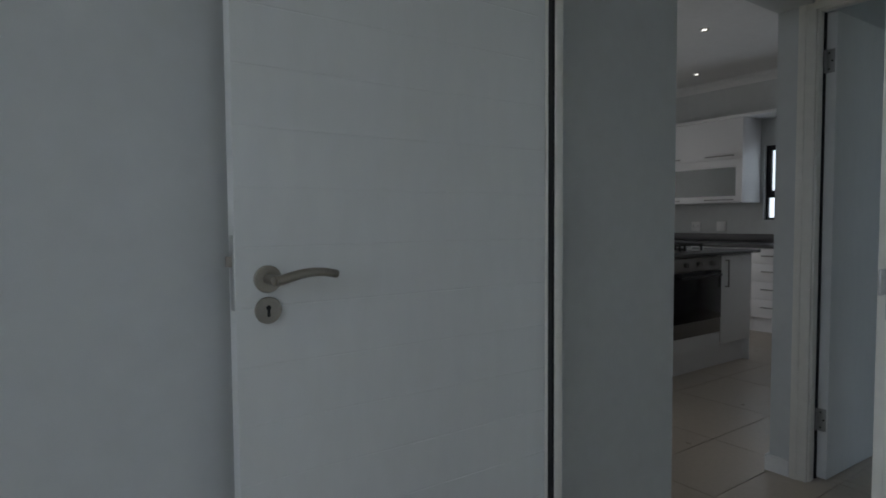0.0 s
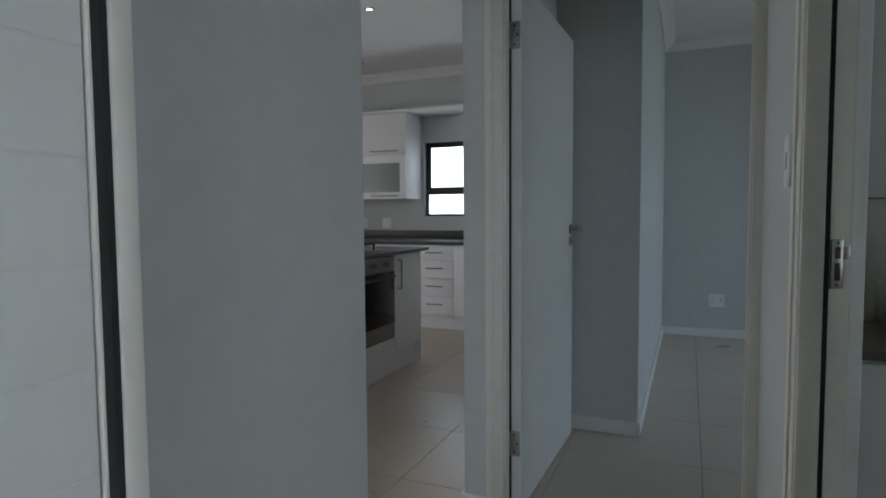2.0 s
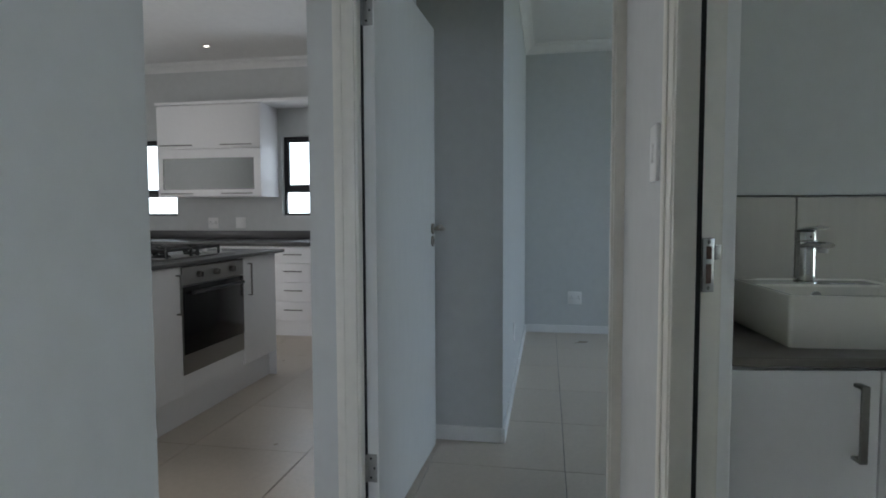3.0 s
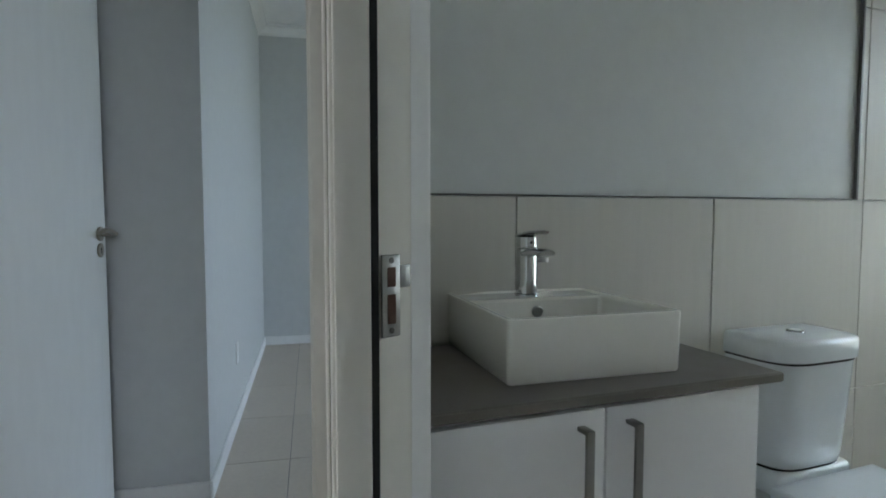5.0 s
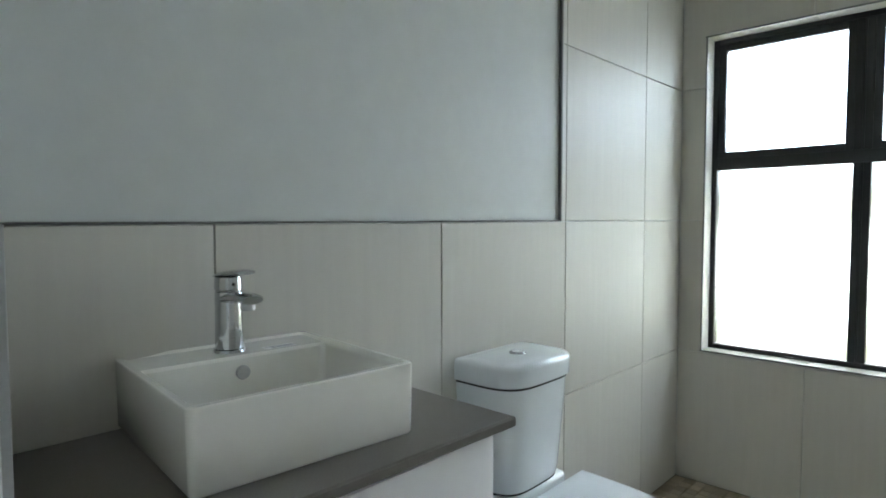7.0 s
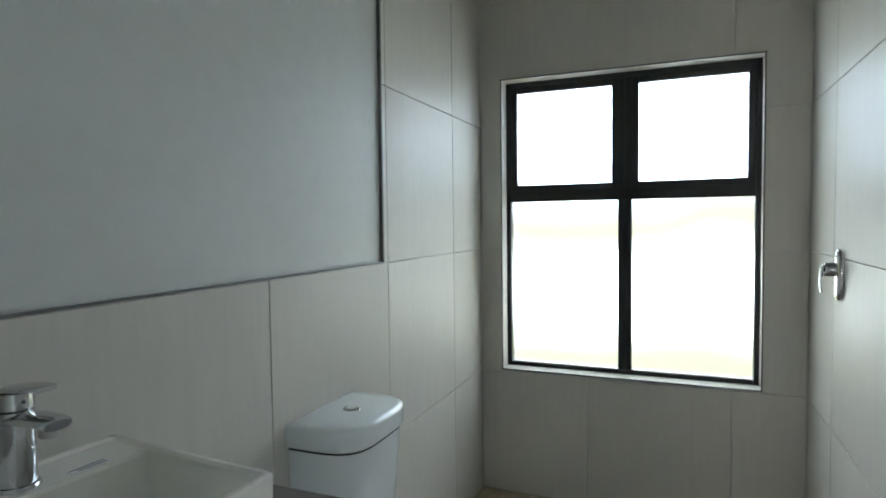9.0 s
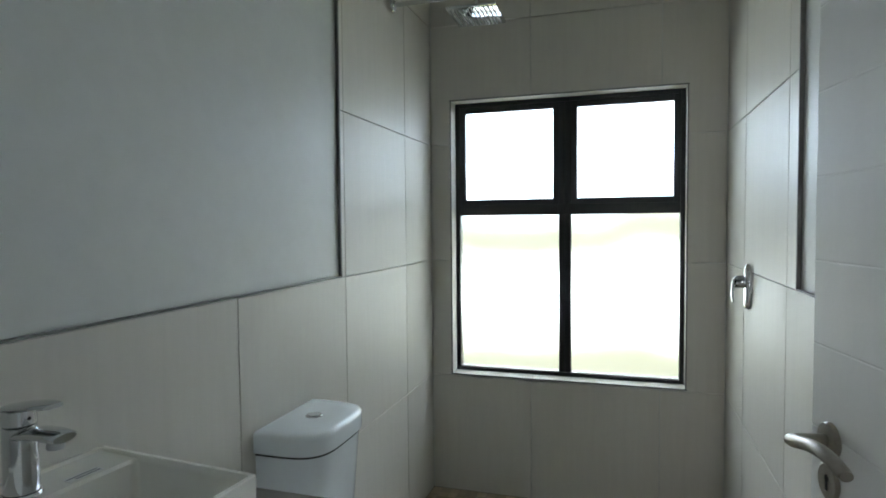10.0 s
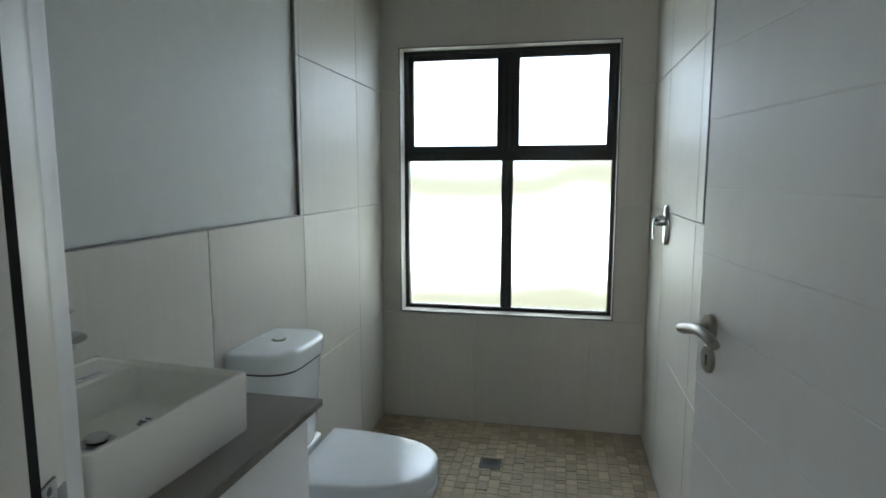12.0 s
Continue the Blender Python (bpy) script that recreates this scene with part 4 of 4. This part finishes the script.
def base_unit(y0, y1, drawers):
    unit = thing("base_cabinet", "white kitchen base unit with four drawers" if drawers else "white kitchen base unit with a door", "cabinet", (6.7, (y0 + y1) / 2, 0), KFAR, "base units under the kitchen windows")
    part("body", box(B(), 6.400, 6.998, y0 + 0.001, y1 - 0.001, 0.15, 0.858), CABINET, unit)
    part("kickboard", box(B(), 6.445, 6.998, y0 + 0.001, y1 - 0.001, 0.0, 0.15), CABINET, unit)
    rows = [0.152, 0.335, 0.518, 0.699, 0.856] if drawers else [0.152, 0.856]
    for z0, z1 in zip(rows, rows[1:]):
        d = part("drawer" if drawers else "door", box(B(), 6.380, 6.398, y0 + 0.002, y1 - 0.002, z0 + 0.002, z1 - 0.002, 0.0012), CABINET, unit)
        if drawers:
            bar_pull(d, 6.380, (y0 + y1) / 2 - 0.09, (y0 + y1) / 2 + 0.09, z1 - 0.075)
        else:
            bar_pull(d, 6.380, y0 + 0.06, y0 + 0.24, z1 - 0.075)


for y0, y1, dr in ((1.45, 2.10, False), (2.10, 2.795, False), (2.795, 3.195, True), (3.195, 3.80, False), (3.80, 4.40, False), (4.40, 5.0, False), (5.0, 5.6, False), (5.6, 6.195, False)):
    base_unit(y0, y1, dr)
kt = thing("kitchen_worktop", "charcoal stone worktop along the kitchen windows", "worktop", (6.68, 3.8, 0.858), KFAR)
part("slab", box(B(), 6.350, 6.998, 1.448, 6.198, 0.860, 0.898, 0.002), KCOUNTER, kt)
part("upstand", box(B(), 6.978, 6.999, 1.448, 6.198, 0.8985, 0.987, 0.002), KCOUNTER, kt)

wall_unit = thing("wall_cabinet", "white wall cabinet with two flap doors, the lower one glazed", "cabinet", (6.8, 3.99, 1.36), KCAB)
part("body", box(B(), 6.642, 6.998, 3.428, 4.556, 1.362, 2.275, 0.001), CABINET, wall_unit)
flap = part("upper_flap", box(B(), 6.620, 6.640, 3.430, 4.554, 1.838, 2.262, 0.0015), CABINET, wall_unit)
bar_pull(flap, 6.620, 4.152, 4.508, 1.872)
bar_pull(flap, 6.620, 3.511, 3.844, 1.872)
lower = part("glazed_flap", wall_mesh("y", 3.430, 4.554, 6.620, 6.640, 1.364, 1.832, [(3.504, 4.498, 1.433, 1.746)]), CABINET, wall_unit)
part("glass", box(B(), 6.626, 6.634, 3.5045, 4.4975, 1.4335, 1.7455), FROST, lower, "grey frosted glass")
bar_pull(lower, 6.620, 4.152, 4.508, 1.392)
bar_pull(lower, 6.620, 3.511, 3.844, 1.392)
pelmet = thing("pelmet", "white pelmet board above the wall cabinet and window", "pelmet", (6.8, 3.0, 2.278), KCAB)
part("top_board", box(B(), 6.610, 6.998, 1.45, 4.565, 2.277, 2.305, 0.002), CABINET, pelmet)

island = thing("kitchen_island", "white kitchen island housing the oven", "cabinet", (4.2, 2.9, 0), ISLAND)
part("side_unit", box(B(), 3.36, 3.966, 2.572, 3.25, 0.18, 0.884), CABINET, island)
part("side_unit", box(B(), 4.608, 5.041, 2.572, 3.25, 0.18, 0.884), CABINET, island)
part("kickboard", box(B(), 3.36, 5.041, 2.602, 3.22, 0.004, 0.18), CABINET, island)
part("end_panel", box(B(), 5.042, 5.060, 2.552, 3.25, 0.004, 0.884, 0.001), CABINET, island)
part("oven_shelf", box(B(), 3.966, 4.608, 2.560, 3.25, 0.18, 0.284), CABINET, island)
dl = part("door", box(B(), 3.364, 3.964, 2.550, 2.570, 0.184, 0.880, 0.0015), CABINET, island)
pull(dl, 3.926, 2.550, 0.626, 0.841, -1, "y")
dr = part("door", box(B(), 4.612, 5.040, 2.550, 2.570, 0.184, 0.880, 0.0015), CABINET, island)
pull(dr, 4.672, 2.550, 0.630, 0.843, -1, "y")
it = thing("island_worktop", "charcoal stone worktop on the kitchen island", "worktop", (4.2, 2.9, 0.885), ISLAND)
part("slab", box(B(), 3.28, 5.140, 2.515, 3.35, 0.886, 0.908, 0.002), KCOUNTER, it)

oven = thing("oven", "built-in steel oven with a black glass door", "oven", (4.287, 2.8, 0.285), ISLAND)
part("case", box(B(), 3.970, 4.604, 2.580, 3.15, 0.287, 0.882), OVEN_STEEL, oven)
part("control_panel", box(B(), 3.970, 4.604, 2.545, 2.580, 0.776, 0.874, 0.002), OVEN_STEEL, oven, "brushed steel control panel")
for x in (4.115, 4.287, 4.459):
    bm = B()
    rod(bm, (x, 2.545, 0.826), (x, 2.520, 0.826), 0.019, 0.017, sides=20)
    box(bm, x - 0.003, x + 0.003, 2.510, 2.522, 0.812, 0.840, 0.001)
    part("knob", bm, OVEN_STEEL, oven)
od = part("door", box(B(), 3.972, 4.602, 2.548, 2.578, 0.288, 0.770, 0.002), OVEN_STEEL, oven)
part("door_glass", box(B(), 3.974, 4.600, 2.543, 2.5475, 0.398, 0.768, 0.001), BLACK_GLASS, od, "black glass")
bm = B()
rod(bm, (4.02, 2.515, 0.735), (4.555, 2.515, 0.735), 0.009, sides=14)
for x in (4.05, 4.525):
    rod(bm, (x, 2.545, 0.735), (x, 2.515, 0.735), 0.006, sides=12)
part("handle", bm, BLACK_ALU, od, "dark bar handle")

hob = thing("gas_hob", "steel gas hob with black cast-iron pan supports", "hob", (4.35, 2.87, 0.908), ISLAND)
part("tray", box(B(), 3.98, 4.72, 2.66, 3.16, 0.908, 0.916, 0.003), OVEN_STEEL, hob)
for x, y in ((4.14, 2.79), (4.14, 3.03), (4.43, 2.79), (4.43, 3.03)):
    bm = B()
    rod(bm, (x, y, 0.916), (x, y, 0.926), 0.052, 0.046, sides=20)
    rod(bm, (x, y, 0.926), (x, y, 0.932), 0.034, 0.032, sides=20)
    part("burner", bm, IRON, hob)
    bm = B()
    s = 0.112
    for a, b in (((-s, -s), (s, -s)), ((-s, s), (s, s)), ((-s, -s), (-s, s)), ((s, -s), (s, s)), ((-s, 0), (-0.035, 0)), ((0.035, 0), (s, 0)), ((0, -s), (0, -0.035)), ((0, 0.035), (0, s))):
        rod(bm, (x + a[0], y + a[1], 0.962), (x + b[0], y + b[1], 0.962), 0.0095, sides=8)
    for cx in (-s, s):
        for cy in (-s, s):
            rod(bm, (x + cx, y + cy, 0.915), (x + cx, y + cy, 0.974), 0.009, sides=8)
    part("pan_support", bm, IRON, hob)
for k in range(4):
    bm = B()
    rod(bm, (4.65, 2.74 + 0.105 * k, 0.916), (4.65, 2.74 + 0.105 * k, 0.940), 0.017, 0.015, sides=18)
    part("knob", bm, STEEL, hob)


# ---- sockets, switches, downlights ----
def socket(m, basis, wide, high, label, holes=True, name="socket"):
    """A wall plate in the basis plane, with three-pin holes or a rocker."""
    s = thing(name, label, name.replace("_", " "), (0, 0, 0), m @ basis)
    part("plate", box(B(), -wide / 2, wide / 2, -high / 2, high / 2, 0, 0.008, 0.002), SOCKET, s)
    if holes:
        for dx in ((-wide / 4, wide / 4) if wide > 0.1 else (0,)):
            for hx, hy, r in ((0, 0.014, 0.0045), (-0.011, -0.008, 0.004), (0.011, -0.008, 0.004)):
                bm = B()
                rod(bm, (dx + hx, hy, 0.0078), (dx + hx, hy, 0.0086), r, sides=10)
                part("pin_hole", bm, DARK, s)
        part("rocker", box(B(), -0.008, 0.008, high / 2 - 0.024, high / 2 - 0.008, 0.008, 0.011, 0.001), SOCKET, s)
    else:
        part("rocker", box(B(), -0.009, 0.009, -0.02, 0.02, 0.008, 0.012, 0.002), SOCKET, s)
    return s


socket(HALL, facing((6.909, 0.411, 0.343), (0, -1, 0), (0, 0, 1)), 0.132, 0.122, "white double wall socket on the far bedroom wall")
socket(HALL, facing((4.98, 0.887, 0.385), (1, 0, 0), (0, 0, 1)), 0.075, 0.115, "white single wall socket on the bedroom side wall")
socket(HALL, facing((6.909, 4.20, 1.066), (0, -1, 0), (0, 0, 1)), 0.115, 0.115, "white wall socket above the kitchen worktop")
socket(HALL, facing((6.909, 3.88, 1.070), (0, -1, 0), (0, 0, 1)), 0.115, 0.115, "white blank wall plate above the kitchen worktop", False)
socket(HALL, facing((2.483, 0.4455, 1.278), (-1, 0, 0), (0, 0, 1)), 0.070, 0.118, "white light switch beside the bathroom door", False, "light_switch")

for x, y in ((4.967, 2.966), (6.33, 3.87)):
    d = thing("downlight", "small round recessed ceiling downlight, switched on", "downlight", (x, y, TOP), HALL, "kitchen downlights")
    bm = B()
    loft(bm, [[(x + r * math.cos(t), y + r * math.sin(t), TOP + z) for t in [2 * math.pi * k / 28 for k in range(28)]] for r, z in ((0.040, -0.0005), (0.039, -0.005), (0.024, -0.006), (0.022, -0.001))], False, False)
    part("bezel", bm, CHROME, d)
    bm = B()
    rod(bm, (x, y, TOP - 0.003), (x, y, TOP - 0.0005), 0.021, sides=24)
    part("lamp", bm, LAMP_GLOW, d, "warm glowing lamp")

# ---- tiling, piece by piece ----
VB = [0.0, 0.600, 1.197]
VT = [0.0, 0.600, 1.197, 1.784, 2.380, 2.75]
left = facing((BX1, 0, 0), (0, -1, 0), (0, 0, 1))
tiles(wall_bl, "wall_tile", [-0.19, 0.203, 0.816, 1.426], VB, left, WALL_TILE)
tiles(wall_bl, "wall_tile", [1.426, 2.034, 2.411], VT, left, WALL_TILE)
tiles(wall_bl, "wall_tile", [1.399, 1.426], VT[2:], left, WALL_TILE)
right = facing((BX0, 0, 0), (0, 1, 0), (0, 0, 1))
tiles(wall_br, "wall_tile", [-1.400, -0.79, -0.18, 0.265], VB, right, WALL_TILE)
tiles(wall_br, "wall_tile", [-2.411, -2.010, -1.400], VT, right, WALL_TILE)
tiles(wall_br, "wall_tile", [-1.400, -1.304], VT[2:], right, WALL_TILE)
back = facing((0, BY0, 0), (-1, 0, 0), (0, 0, 1))
tiles(wall_bs, "wall_tile", [-2.829, -2.318, -1.717, -1.441], VT, back, WALL_TILE, holes=[(-2.728, -1.604, 0.609, 2.006)])
tiles(wall_bs, "reveal_tile", [0.0, 0.096], [1.604, 1.717, 2.318, 2.728], facing((0, BY0, 0.6085), (0, -1, 0), (1, 0, 0)), WALL_TILE, thick=0.005)
tiles(wall_bs, "reveal_tile", [0.0, 0.096], [-2.728, -2.318, -1.717, -1.604], facing((0, BY0, 2.0065), (0, -1, 0), (-1, 0, 0)), WALL_TILE, thick=0.005)
tiles(wall_bs, "reveal_tile", [0.609, 1.197, 1.784, 2.006], [-0.096, 0.0], facing((2.7265, BY0, 0), (0, 0, 1), (0, 1, 0)), WALL_TILE, thick=0.005)
tiles(wall_bs, "reveal_tile", [0.609, 1.197, 1.784, 2.006], [0.0, 0.096], facing((1.6055, BY0, 0), (0, 0, 1), (0, -1, 0)), WALL_TILE, thick=0.005)

flat = facing((0, 0, 0), (1, 0, 0), (0, 1, 0))
P = 0.612
tiles(slab, "floor_tile", steps(3.785, P, 2.0, 6.90), steps(0.586, P, 1.45, 5.5), flat, FLOOR_TILE, thick=0.0075)
tiles(slab, "floor_tile", steps(3.785, P, 1.373, 3.115), steps(0.586, P, 0.42, 1.45), flat, FLOOR_TILE, thick=0.0075)
tiles(slab, "floor_tile", steps(3.785, P, 3.115, 6.90), steps(0.586, P, -0.8, 1.319), flat, FLOOR_TILE, thick=0.0075)

# bathroom floor: large tiles by the door, stone mosaic in the shower
bath_floor = structure("floor_bathroom", box(B(), BX0 - 0.01, BX1 + 0.01, BY0 - 0.01, 0.22, -0.0079, -0.004), MOSAIC_GROUT, "cream tiles and tumbled stone mosaic on the bathroom floor", "floor")
tiles(bath_floor, "floor_tile", [BX0, 1.60, 2.215, BX1], [-1.385, -1.05, -0.435, 0.215], flat, FLOOR_TILE, thick=0.0035)
rest = B()
rng_m = random.Random(7)
cols = 29
cw = (BX1 - BX0) / cols
for i in range(cols):
    y = BY0 + rng_m.uniform(0.0, 0.02)
    x = BX0 + (i + 0.5) * cw
    y_prev = BY0
    while y_prev < -1.39:
        length = rng_m.choice((0.026, 0.049, 0.049, 0.049, 0.074))
        y2 = min(y_prev + length, -1.386)
        if y2 - y_prev < 0.012:
            break
        yc, h = (y_prev + y2) / 2, y2 - y_prev
        y_prev = y2
        if abs(x - 2.172) < 0.036 and abs(yc + 1.962) < 0.036:
            continue
        z = rng_m.uniform(-0.0006, 0.0006)
        if -2.06 < yc < -1.64 and 1.75 < x < 2.62:
            ob = new("mosaic_tile", tile_mesh("mosaic_tile", cw - 0.003, round(h, 3) - 0.003, 0.004, MOSAIC, 0.0014))
            ob.parent = bath_floor
            ob.matrix_local = Matrix.Translation((x, yc, z))
        else:
            u, v, c = (cw - 0.003) / 2, (h - 0.003) / 2, 0.0014
            loft(rest, [[(x - u, yc - v, z - 0.004), (x + u, yc - v, z - 0.004), (x + u, yc + v, z - 0.004), (x - u, yc + v, z - 0.004)], [(x - u, yc - v, z - c), (x + u, yc - v, z - c), (x + u, yc + v, z - c), (x - u, yc + v, z - c)],
                        [(x - u + c, yc - v + c, z), (x + u - c, yc - v + c, z), (x + u - c, yc + v - c, z), (x - u + c, yc + v - c, z)]])
part("mosaic", rest, MOSAIC, bath_floor, "tumbled beige stone mosaic", None)["kind"] = "stuff"
